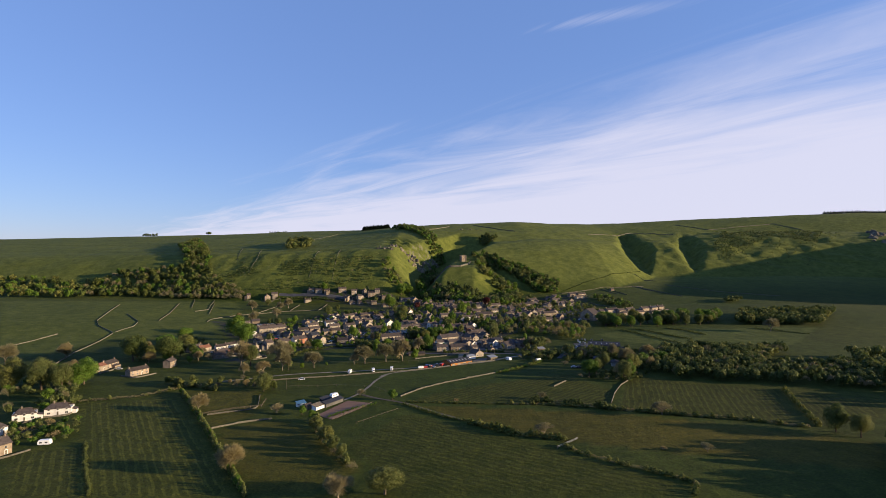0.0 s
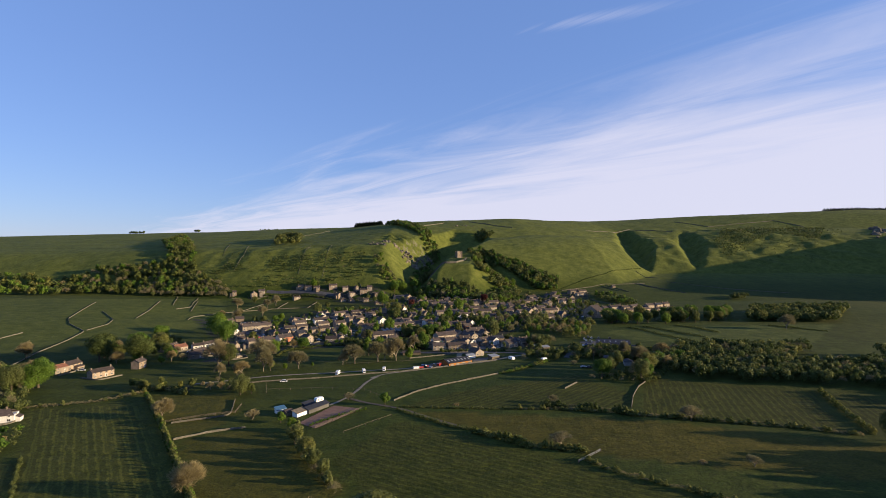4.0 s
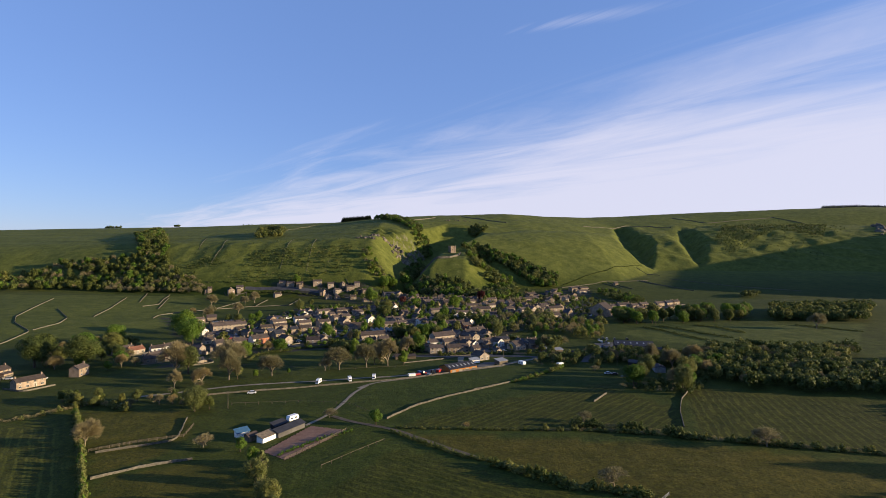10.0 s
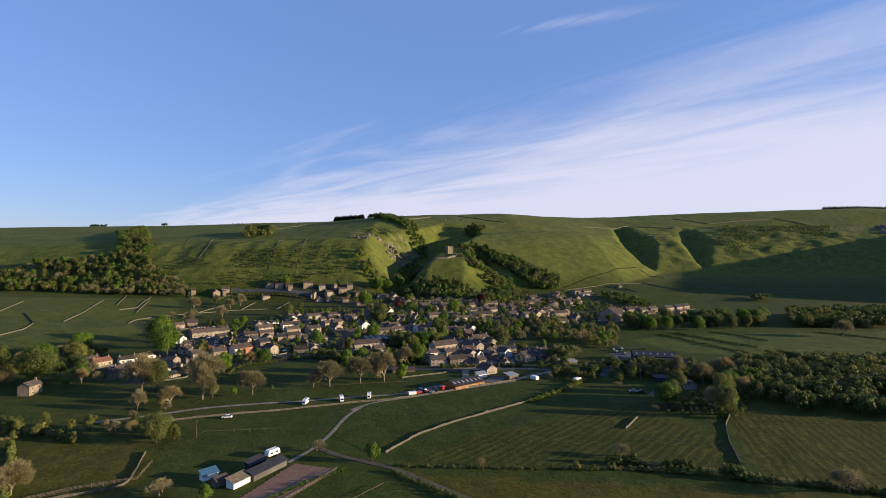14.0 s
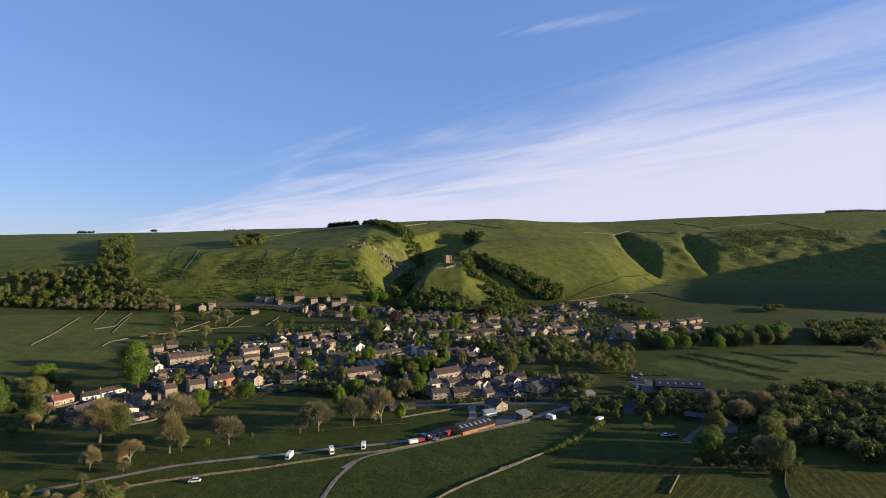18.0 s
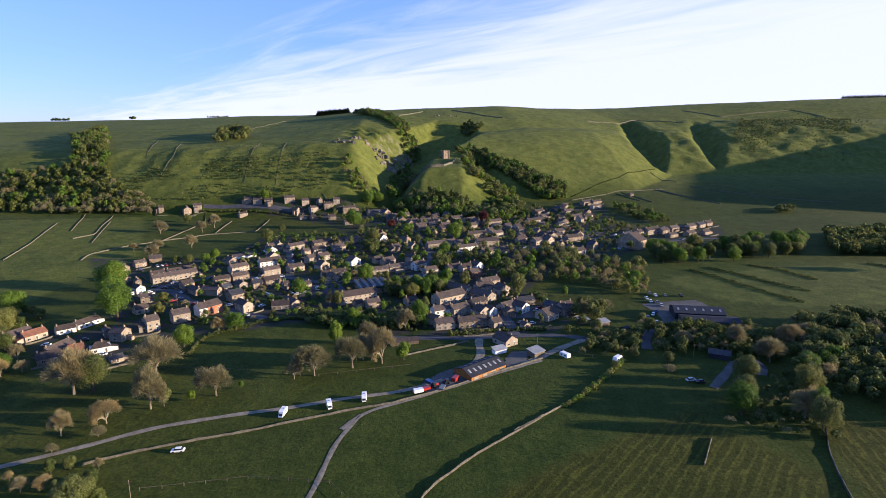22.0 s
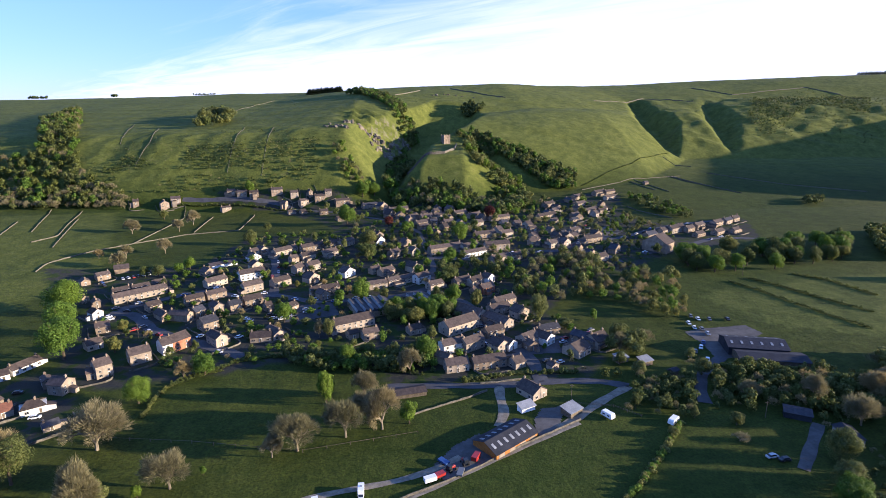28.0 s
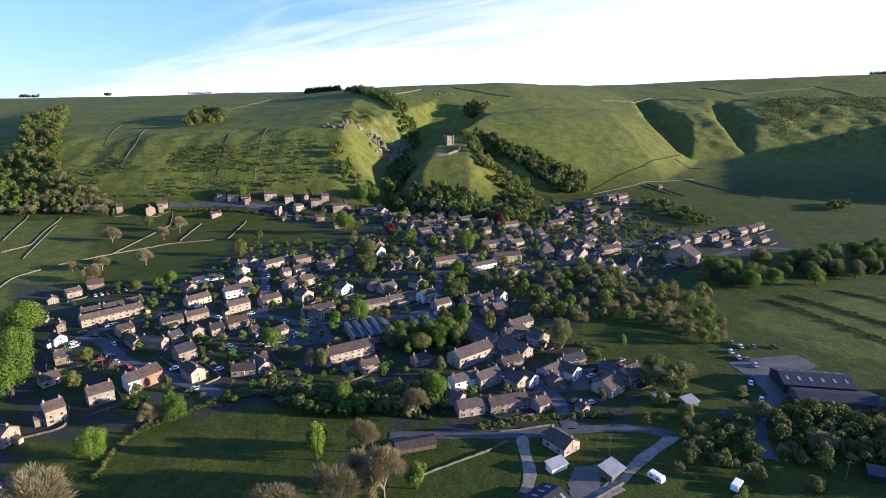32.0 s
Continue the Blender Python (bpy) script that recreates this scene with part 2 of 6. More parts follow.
GRAVEL = plain("limestone track", (0.12, 0.104, 0.077), (0.25, 0.22, 0.168), 0.4, 0.95, vary=0)
CONCRETE = plain("pale concrete", (0.055, 0.054, 0.052), (0.115, 0.11, 0.104), 0.12, 0.9, vary=0)
MUD = plain("trodden mud", (0.05, 0.042, 0.03), (0.11, 0.095, 0.07), 0.3, 0.95, vary=0)
SAND = plain("rubber and sand surface", (0.15, 0.088, 0.062), (0.21, 0.13, 0.095), 0.2, 0.95, vary=0)
WOOD = plain("weathered timber", (0.07, 0.056, 0.04), (0.17, 0.14, 0.10), 1.2, vary=0.2)
ORANGE = plain("larch cladding", (0.24, 0.095, 0.025), (0.36, 0.155, 0.045), 1.0, vary=0.1)
WHITE = plain("white paint", (0.70, 0.70, 0.68), (0.82, 0.82, 0.80), 0.8, 0.4, vary=0.05, bump=0)
METAL_ROOF = plain("dark sheet roof", (0.018, 0.02, 0.026), (0.034, 0.036, 0.044), 0.3, 0.7, vary=0.1)
PALE_ROOF = plain("pale sheet roof", (0.16, 0.17, 0.18), (0.28, 0.29, 0.30), 0.3, 0.5, vary=0.1)
BLUE = plain("blue tarpaulin", (0.03, 0.08, 0.15), (0.05, 0.12, 0.20), 0.8, 0.5, vary=0.1)


def glass_material():
    m, n, l, p = nodes_of("window glass")
    p.inputs["Base Color"].default_value = (0.02, 0.024, 0.03, 1)
    p.inputs["Roughness"].default_value = 0.08
    return m


GLASS = glass_material()


# ---- ground ----
def ss(a, b, v):
    u = np.clip((v - a) / (b - a), 0, 1)
    return u * u * (3 - 2 * u)
KX = (-1600, -700, -480, -260, -95, 0, 100, 200, 320, 440, 560, 700, 900, 1200)
FOOT = (880, 850, 846, 848, 860, 895, 905, 935, 985, 1120, 1130, 1130, 1100, 1000)
EDGE = (1090, 1050, 1022, 984, 1004, 1120, 1180, 1230, 1270, 1330, 1340, 1440, 1420, 1380)
EDGE_Z = (84, 88, 90, 91, 101, 105, 112, 120, 120, 115, 118, 142, 142, 140)
CREST = (2100, 2100, 2050, 1900, 1500, 1500, 1540, 1550, 1650, 1720, 1720, 1700, 1650, 1600)
CREST_Z = (146, 164, 171, 169, 163, 168, 174, 178, 178, 180, 182, 190, 196, 205)
def smin(a, b, k):
    m = np.clip(0.5 + 0.5 * (b - a) / k, 0, 1)
    return b + (a - b) * m - k * m * (1 - m)
def cut(h, x, y, ys, xs, zs, steep, k=10.0, half=0.0):
    floor = np.interp(y, ys, zs) + steep * np.clip(np.abs(x - np.interp(y, ys, xs)) - half, 0, None)
    floor = floor + 400 * np.clip((ys[0] - y) / 120, 0, 1) + 400 * np.clip((y - ys[-1]) / 120, 0, 1)
    return smin(h, floor, k)
def height(x, y):
    x, y = np.asarray(x, float), np.asarray(y, float)
    base = 9 * ss(430, 830, y) + 0.1 * np.clip(y - 830, 0, 330)
    base = base + 1.2 * np.sin(x * 0.013 + 1) * np.sin(y * 0.011) * ss(60, 200, y)
    base = base + 0.04 * np.clip(-x - 230, 0, 420) * ss(450, 600, y)
    f, e = np.interp(x, KX, FOOT), np.interp(x, KX, EDGE)
    ez, cy, cz = np.interp(x, KX, EDGE_Z), np.interp(x, KX, CREST), np.interp(x, KX, CREST_Z)
    f = f + 4 * np.sin(x * 0.017) + 2 * np.sin(x * 0.053 + 2)
    u = np.clip((y - f) / (e - f), 0, 1)
    bf = 9 + 0.1 * np.clip(f - 830, 0, 330)
    face = bf + (ez - bf) * (1.5 * u - 0.5 * u ** 3)
    v = np.clip((y - e) / (cy - e), 0, 1)
    up = (cz - ez) * (1 - (1 - v) ** 1.6) - 0.06 * np.clip(y - cy, 0, 900)
    hill = np.where(y > f, np.maximum(face + up, base), base)
    h = np.maximum(hill, np.where(y > f, 0, base))
    # castle ridge
    c = np.interp(y, (835, 862, 930, 1015, 1065, 1110), (10, 16, 64, 74, 72, 60))
    c = c - 0.65 * np.clip(np.abs(x - np.interp(y, (850, 1015), (20, 34))) - 27, 0, 400)
    h = np.maximum(h, np.where((y > 830) & (y < 1110), c, -50))
    gorge_y = (905, 1000, 1080, 1150, 1205, 1290)
    h = cut(h, x, y, gorge_y, (-38, -22, 14, 45, 62, 66), (24, 40, 52, 76, 106, 158), 1.1, 4, np.interp(y, gorge_y, (8, 10, 20, 34, 34, 20)))
    h = cut(h, x, y, (900, 960, 1040), (140, 105, 78), (17, 30, 78), 1.0, 6, 5)
    # two dry valleys with a spur between them
    h = cut(h, x, y, (1120, 1250, 1410), (424, 448, 470), (41, 64, 122), 1.0, 4, 7)
    h = cut(h, x, y, (1140, 1290, 1430), (533, 585, 628), (43, 84, 140), 0.85, 5, 3)
    h = cut(h, x, y, (1290, 1350, 1420), (548, 566, 584), (104, 120, 140), 0.8, 4)
    # high ground to the west, which shades the valley head
    w = np.interp(y, (640, 800, 1060, 1200, 1320), (0, 152, 152, 142, 132)) * ss(830, 1150, x)
    h = np.maximum(h, w)
    hm = np.clip((h - 16) / 25, 0, 1)
    n = 0.8 * np.sin(x * 0.03 + y * 0.02 + 2 * np.sin(y * 0.03)) * np.sin(y * 0.045 + 1 + np.sin(x * 0.021))
    n = n + 0.28 * np.sin(x * 0.13 + y * 0.05 + 1.5 * np.sin(y * 0.06)) * np.sin(y * 0.11 - x * 0.07)
    n = n + 0.10 * np.sin(x * 0.31 + 2 * np.sin(y * 0.12)) * np.sin(y * 0.37 + np.sin(x * 0.2))
    # gullies and terracettes on the eastern face
    east = ss(-520, -430, x) * ss(-95, -160, x) * ss(860, 900, y) * ss(1010, 985, y)
    n = n + east * (1.5 * np.sin(x * 0.055 + 1.2 * np.sin(y * 0.05) + 0.02 * y) * np.sin(x * 0.021 + y * 0.035) - 1.0 * np.abs(np.sin(x * 0.10 - y * 0.06 + np.sin(y * 0.08))))
    west = ss(395, 450, x) * ss(1010, 900, x) * ss(1130, 1190, y) * ss(1470, 1400, y)
    n = n + west * (2.4 * np.sin(x * 0.061 + 1.6 * np.sin(y * 0.043)) * np.sin(y * 0.057 + 0.9 * np.sin(x * 0.037)) + 1.5 * np.sin(x * 0.14 + y * 0.05 + 2 * np.sin(y * 0.09)) * np.sin(y * 0.12 - x * 0.04))
    # limestone scars on the crag
    crag = ss(-120, -85, x) * ss(5, -30, x) * ss(1000, 1025, y) * ss(1130, 1085, y)
    n = n + crag * (5 * np.abs(np.sin(x * 0.16 + 0.6 * np.sin(y * 0.21))) * np.sin(y * 0.19 + x * 0.11) - 3)
    return h + hm * n

def z_at(x, y):
    return float(height(x, y))


def steps(*parts):
    return np.unique(np.concatenate([np.arange(a, b + 0.1, s) for a, b, s in parts]))


def inside(px, py, poly):
    hit = np.zeros(px.shape, bool)
    for (x0, y0), (x1, y1) in zip(poly, poly[1:] + poly[:1]):
        cross = (y0 > py) != (y1 > py)
        with np.errstate(divide="ignore", invalid="ignore"):
            hit ^= cross & (px < (x1 - x0) * (py - y0) / (y1 - y0 + 1e-9) + x0)
    return hit


def mesh_from(name, verts, faces, mats, index=None, smooth=False):
    me = bpy.data.meshes.new(name)
    me.from_pydata(verts, [], faces)
    for mt in mats:
        me.materials.append(mt)
    if index is not None:
        me.polygons.foreach_set("material_index", np.asarray(index, np.int32))
    if smooth:
        me.polygons.foreach_set("use_smooth", np.ones(len(me.polygons), bool))
    me.update()
    return me


FIELDS = []


# the last value lightens a field's colour in place of stronger sunlight
def field(poly, hay, lines, across=30, brighten=0.0):
    FIELDS.append((poly, hay, lines, across, brighten))


field([(-211, 315), (-157, 324), (-125, 276), (-88, 218), (-73, 194), (-125, 195), (-162, 245)], 0.6, 1, 33, 0.25)
field([(-193, 237), (-162, 245), (-126, 195), (-159, 195)], 0.65, 1, 33, 0.25)
field([(-153, 332), (-113, 336), (-99, 297), (-116, 273)], 0.8, 0, 30)
field([(-113, 269), (-84, 285), (-61, 260), (-33, 218), (-46, 197), (-71, 198)], 0.75, 0, 30)
field([(-44, 244), (-20, 294), (31, 256), (92, 201), (87, 192), (-11, 192)], 0.4, 0.8, 55)
field([(-20, 311), (96, 293), (180, 256), (197, 243), (175, 216), (101, 234), (55, 248), (16, 279)], 0.95, 0, 30)
field([(6, 346), (87, 390), (107, 342), (94, 306), (-21, 318)], 0.45, 1, -44)
field([(130, 381), (212, 342), (176, 271), (96, 300)], 0.5, 1, -18)
field([(217, 342), (254, 313), (229, 282), (187, 271)], 0.5, 1, -18)
field([(159, 569), (271, 599), (418, 607), (327, 505), (224, 500), (173, 524)], 0.05, 0, 30, 0.5)
field([(-119, 459), (-109, 487), (-56, 489), (-22, 465), (-30, 440), (-119, 446)], 0.15, 0, 30)
field([(-622, 762), (-477, 784), (-389, 823), (-320, 843), (-242, 657), (-256, 541), (-325, 535), (-361, 442)], 0.1, 0, 30, 0.55)
field([(-163, 344), (-118, 341), (-104, 312), (-129, 294)], 0.75, 0, 30)
VILLAGE = [[(-280, 655), (-230, 647), (-196, 656), (-172, 659), (-160, 736), (-143, 743), (-78, 735), (-105, 801), (-163, 850), (-222, 861), (-225, 874), (-116, 877), (51, 861), (120, 844), (191, 910), (244, 906), (205, 789), (242, 764), (325, 781), (291, 703), (191, 662), (120, 608), (89, 591), (56, 549), (65, 524), (77, 497), (53, 470), (-30, 474), (-56, 507), (-105, 489), (-125, 482), (-167, 475)], [(-221, 495), (-171, 490), (-153, 465), (-150, 445), (-164, 429), (-183, 439)]]

gx = steps((-4400, -1000, 100), (-1000, -500, 10), (-500, 500, 4), (500, 1000, 8), (1000, 1600, 25), (1600, 4400, 100))
gy = steps((-1200, 100, 50), (100, 560, 5), (560, 830, 6), (830, 1340, 4), (1340, 1900, 14), (1900, 4600, 90))
GX, GY = np.meshgrid(gx, gy)
GZ = height(GX, GY)
nx, ny = len(gx), len(gy)
vid = np.arange(nx * ny).reshape(ny, nx)
quads = np.stack([vid[:-1, :-1], vid[:-1, 1:], vid[1:, 1:], vid[1:, :-1]], -1).reshape(-1, 4)
ground_me = bpy.data.meshes.new("ground")
ground_me.vertices.add(nx * ny)
ground_me.vertices.foreach_set("co", np.stack([GX, GY, GZ], -1).astype(np.float32).ravel())
ground_me.loops.add(quads.size)
ground_me.loops.foreach_set("vertex_index", quads.ravel().astype(np.int32))
ground_me.polygons.add(len(quads))
ground_me.polygons.foreach_set("loop_start", np.arange(0, quads.size, 4, dtype=np.int32))
ground_me.polygons.foreach_set("use_smooth", np.ones(len(quads), bool))
ground_me.update(calc_edges=True)
sward = np.zeros((ny, nx, 4), np.float32)
sward[..., 0] = 0.14 + 0.14 * np.sin(GX * 0.017 + 1) * np.sin(GY * 0.013)
sward[..., 1] = np.clip((GZ - 18) / 25, 0, 1)
comb = np.zeros((ny, nx, 3), np.float32)
for poly, hay, lines, across, brighten in FIELDS:
    k = inside(GX, GY, poly)
    sward[k, 0], sward[k, 2] = hay, lines
    sward[k, 1] = np.maximum(sward[k, 1], brighten)
    comb[k] = (math.cos(radians(across)), math.sin(radians(across)), 0)
sward[..., 3] = 1
for poly in VILLAGE:
    sward[inside(GX, GY, poly), 3] = 0.12
att = ground_me.attributes.new("sward", "FLOAT_COLOR", "POINT")
att.data.foreach_set("color", sward.ravel())
ground_me.attributes.new("comb", "FLOAT_VECTOR", "POINT").data.foreach_set("vector", comb.ravel())
ground_me.materials.append(GRASS)
ground = tagged(new("ground", ground_me), "green valley pasture rising to limestone hills", "ground", kind="structure")


def part(name, me, parent, label=""):
    ob = new(name, me)
    ob.parent = parent
    if label:
        ob["label"] = label
    return ob


def empty(name, m, label, category, group="", kind=""):
    ob = new(name)
    ob.empty_display_size = 0.5
    ob.matrix_world = m
    return tagged(ob, label, category, group, kind)


# ---- roads and yards ----
def resample(pts, step):
    out = []
    for a, b in zip(pts, pts[1:]):
        a, b = Vector(a), Vector(b)
        n = max(1, int((b - a).length / step))
        out += [a.lerp(b, i / n) for i in range(n)]
    return out + [Vector(pts[-1])]


def smooth_line(pts, step=4.0):
    p = resample(pts, step)
    for _ in range(3):
        p = [p[0]] + [(a + b * 2 + c) / 4 for a, b, c in zip(p, p[1:], p[2:])] + [p[-1]]
    return p


PAVED = []


def on_road(x, y, pad=5.0):
    return any((x - a) ** 2 + (y - b) ** 2 < (w / 2 + pad) ** 2 for a, b, w in PAVED)


def ribbon(name, pts, width, mat, label, category, lift=0.12):
    p = smooth_line(pts)
    verts, faces = [], []
    for i, q in enumerate(p):
        d = (p[min(i + 1, len(p) - 1)] - p[max(i - 1, 0)]).normalized()
        nrm = Vector((-d.y, d.x))
        PAVED.append((q.x, q.y, width))
        wv = width * (1 + 0.12 * math.sin(i * 1.7))
        for s in (-0.5, -0.2, 0.2, 0.5):
            v = q + nrm * wv * s
            verts.append((v.x, v.y, z_at(v.x, v.y) + lift + (0.05 if abs(s) < 0.3 else 0)))
    for i in range(len(p) - 1):
        for k in range(3):
            faces.append((i * 4 + k, i * 4 + 4 + k, i * 4 + 5 + k, i * 4 + k + 1))
    me = mesh_from(name, verts, [f[::-1] for f in faces], [mat], smooth=True)
    return tagged(new(name, me), label, category, kind="structure")


def yard(name, poly, mat, label):
    xs, ys = [p[0] for p in poly], [p[1] for p in poly]
    X, Y = np.meshgrid(np.arange(min(xs), max(xs), 0.7), np.arange(min(ys), max(ys), 0.7))
    k = inside(X, Y, poly)
    verts, faces, idx = [], [], {}
    for i, j in zip(*np.nonzero(k)):
        c = []
        for a, b in ((0, 0), (0, 1), (1, 1), (1, 0)):
            key = (i + a, j + b)
            if key not in idx:
                x, y = min(xs) + (j + b) * 0.7, min(ys) + (i + a) * 0.7
                idx[key] = len(verts)
                verts.append((x, y, z_at(x, y) + 0.1))
            c.append(idx[key])
        faces.append(c)
    return tagged(new(name, mesh_from(name, verts, faces, [mat], smooth=True)), label, "yard", kind="structure")


ribbon("farm_track", [(-150, 366), (-136, 373), (-124, 380), (-112, 388), (-99, 392), (-83, 397), (-67, 400), (-49, 406), (-27, 410), (-15, 415), (-6, 421)], 2.6, GRAVEL, "pale rutted limestone farm track", "track")
ribbon("field_track", [(-45, 383), (-42, 390), (-35, 397), (-23, 402), (-2, 414), (17, 425), (41, 438)], 1.9, GRAVEL, "pale rutted limestone farm track", "track")
ribbon("field_track_b", [(-59, 321), (-53, 333), (-49, 350), (-46, 374), (-39, 393)], 1.8, GRAVEL, "pale rutted limestone farm track", "track")
ribbon("road_bridge_road", [(-32, 472), (-9, 471), (17, 469), (35, 471), (60, 470), (71, 464)], 5, ASPHALT, "grey asphalt village street", "road")
ribbon("barn_lane", [(16, 469), (14, 459), (15, 447), (10, 438)], 4, GRAVEL, "pale rutted limestone farm track", "track")
ribbon("yard_lane", [(71, 464), (52, 451), (42, 442), (32, 435)], 4, GRAVEL, "pale rutted limestone farm track", "track")
ribbon("scrub_lane", [(130, 430), (119, 419), (105, 405)], 4, CONCRETE, "pale concrete lane through the scrub", "track")
ribbon("road_farm_lane", [(127, 488), (111, 476), (101, 462), (96, 448)], 5, ASPHALT, "grey asphalt village street", "road")
ribbon("road_west_close_road", [(-193, 567), (-179, 566), (-157, 539), (-128, 522), (-101, 505)], 7, ASPHALT, "grey asphalt village street", "road")
ribbon("road_long_street", [(-191, 572), (-166, 593), (-151, 602), (-124, 588), (-107, 592), (-79, 576), (-49, 577), (-24, 582), (-8, 594)], 6, ASPHALT, "grey asphalt village street", "road")
ribbon("road_mill_street", [(-106, 593), (-112, 626), (-119, 660), (-131, 694)], 6, ASPHALT, "grey asphalt village street", "road")
ribbon("road_market_street", [(-8, 592), (-2, 637), (-5, 687), (-10, 745), (-32, 792), (-89, 840), (-160, 861), (-217, 866), (-262, 866)], 4.5, ASPHALT, "grey asphalt village street", "road")
ribbon("road_bridge_street", [(35, 471), (36, 496), (33, 506), (17, 507), (20, 527), (22, 545), (12, 569), (-6, 591)], 6, ASPHALT, "grey asphalt village street", "road")
ribbon("road_back_street", [(-1, 660), (31, 651), (70, 667), (101, 672), (132, 664), (138, 639)], 6, ASPHALT, "grey asphalt village street", "road")
ribbon("road_hill_road", [(101, 672), (129, 701), (164, 708), (201, 735), (245, 760), (306, 778)], 6, ASPHALT, "grey asphalt village street", "road")
ribbon("road_west_road_strip", [(164, 660), (197, 673), (249, 706), (281, 704), (310, 685)], 6, ASPHALT, "grey asphalt village street", "road")
yard("car_park", [(-90, 545), (-61, 554), (-68, 575), (-90, 569)], ASPHALT, "asphalt car park")
yard("upper_car_park", [(136, 719), (173, 758), (178, 733), (144, 699)], CONCRETE, "pale concrete yard")
yard("farm_yard", [(123, 517), (135, 520), (160, 522), (163, 511), (144, 501), (131, 486), (123, 485), (125, 503)], CONCRETE, "pale concrete yard")
yard("barn_yard", [(-20, 411), (-8, 427), (2, 434), (7, 423), (2, 416), (-10, 409)], CONCRETE, "pale concrete yard")
yard("shed_yard", [(24, 441), (29, 449), (39, 450), (31, 433), (23, 430)], CONCRETE, "pale concrete yard")
yard("mill_yard_ground", [(18, 497), (53, 499), (63, 513), (55, 519), (32, 501)], ASPHALT, "asphalt car park")


# ---- dry stone walls and hedges ----
def stone_wall(pts, high=0.9, thick=0.38, label="pale dry stone wall between green pastures"):
    p = smooth_line(pts, 2.5)
    rng = random.Random(int(pts[0][0] * 7 + pts[0][1]))
    verts, faces = [], []
    for i, q in enumerate(p):
        d = (p[min(i + 1, len(p) - 1)] - p[max(i - 1, 0)]).normalized()
        nrm = Vector((-d.y, d.x))
        z = z_at(q.x, q.y)
        top = high * rng.uniform(0.75, 1.1)
        j = nrm * rng.uniform(-0.12, 0.12)
        for s, up in ((-0.5, -0.6), (-0.32, top), (0.32, top * rng.uniform(0.9, 1.05)), (0.5, -0.6)):
            v = q + nrm * thick * s + j
            verts.append((v.x, v.y, z + up))
    for i in range(len(p) - 1):
        for k in range(3):
            faces.append((i * 4 + k, i * 4 + k + 1, i * 4 + 5 + k, i * 4 + 4 + k))
    n = len(verts)
    faces += [(3, 2, 1, 0), (n - 4, n - 3, n - 2, n - 1)]
    return tagged(new("stone_wall", mesh_from("stone_wall", verts, faces, [DRYSTONE])), label, "stone wall", "field walls")


stone_wall([(-124, 366), (-110, 373), (-96, 378), (-80, 383), (-67, 388), (-53, 393), (-39, 398), (-27, 401), (-7, 411), (17, 426), (42, 440)])
stone_wall([(16, 377), (24, 383), (30, 388), (38, 394)])
stone_wall([(-26, 329), (-14, 349), (1, 364), (28, 386)])
stone_wall([(72, 353), (83, 368)])
stone_wall([(97, 314), (105, 334), (116, 356), (132, 378)])
stone_wall([(-115, 269), (-105, 278), (-90, 285)])
stone_wall([(-127, 292), (-113, 299), (-104, 304), (-112, 332)])
stone_wall([(-405, 496), (-396, 518), (-390, 549)], 0.9, 0.4)
stone_wall([(-301, 414), (-324, 476), (-332, 527), (-340, 560), (-376, 592), (-396, 621), (-446, 748)], 0.9, 0.4)
stone_wall([(-341, 565), (-340, 597), (-351, 625), (-392, 673)], 0.9, 0.4)
stone_wall([(-334, 638), (-349, 693), (-383, 788)], 0.9, 0.4)
stone_wall([(-304, 705), (-340, 808)], 0.9, 0.4)
stone_wall([(-280, 644), (-284, 664), (-271, 695), (-250, 723), (-220, 755), (-176, 769), (-179, 838)], 0.9, 0.4)
stone_wall([(-250, 723), (-248, 767), (-246, 822), (-258, 861)], 0.9, 0.4)
stone_wall([(-215, 764), (-218, 800), (-220, 832)], 0.9, 0.4)
stone_wall([(-328, 718), (-320, 740), (-337, 786), (-355, 843)], 0.9, 0.4)
stone_wall([(-348, 751), (-387, 846)], 0.9, 0.4)
stone_wall([(203, 925), (287, 973), (368, 997)], 0.9, 0.4)
stone_wall([(281, 964), (288, 935), (295, 916)], 0.9, 0.4)
stone_wall([(348, 997), (358, 964), (377, 933)], 0.9, 0.4)
stone_wall([(228, 847), (240, 813), (252, 787)], 0.9, 0.4)
stone_wall([(-23, 448), (-11, 454), (4, 461), (10, 465)])
stone_wall([(8, 471), (18, 472), (28, 474)])
stone_wall([(-362, 955), (-393, 1065)], 0.6, 0.3, "old dark stone wall climbing the hillside")
stone_wall([(-326, 907), (-325, 951), (-343, 1026)], 0.6, 0.3, "old dark stone wall climbing the hillside")
stone_wall([(-221, 896), (-227, 1005)], 0.6, 0.3, "old dark stone wall climbing the hillside")
stone_wall([(-182, 891), (-188, 999)], 0.6, 0.3, "old dark stone wall climbing the hillside")
stone_wall([(-299, 1190), (-283, 1278), (-268, 1387)], 0.6, 0.3, "old dark stone wall climbing the hillside")
stone_wall([(290, 972), (308, 908)])
stone_wall([(354, 991), (376, 934), (396, 897)])
stone_wall([(381, 1081), (418, 1064)])
stone_wall([(417, 1018), (487, 943), (561, 898)])
stone_wall([(-32, 1278), (16, 1364)], 1.5, 0.7, "dark stone wall across the upland pasture")
stone_wall([(79, 1403), (127, 1341), (174, 1303)], 1.5, 0.7, "dark stone wall across the upland pasture")
stone_wall([(366, 1365), (501, 1436), (597, 1407)], 1.5, 0.7, "dark stone wall across the upland pasture")
stone_wall([(660, 1538), (720, 1469)], 1.5, 0.7, "dark stone wall across the upland pasture")
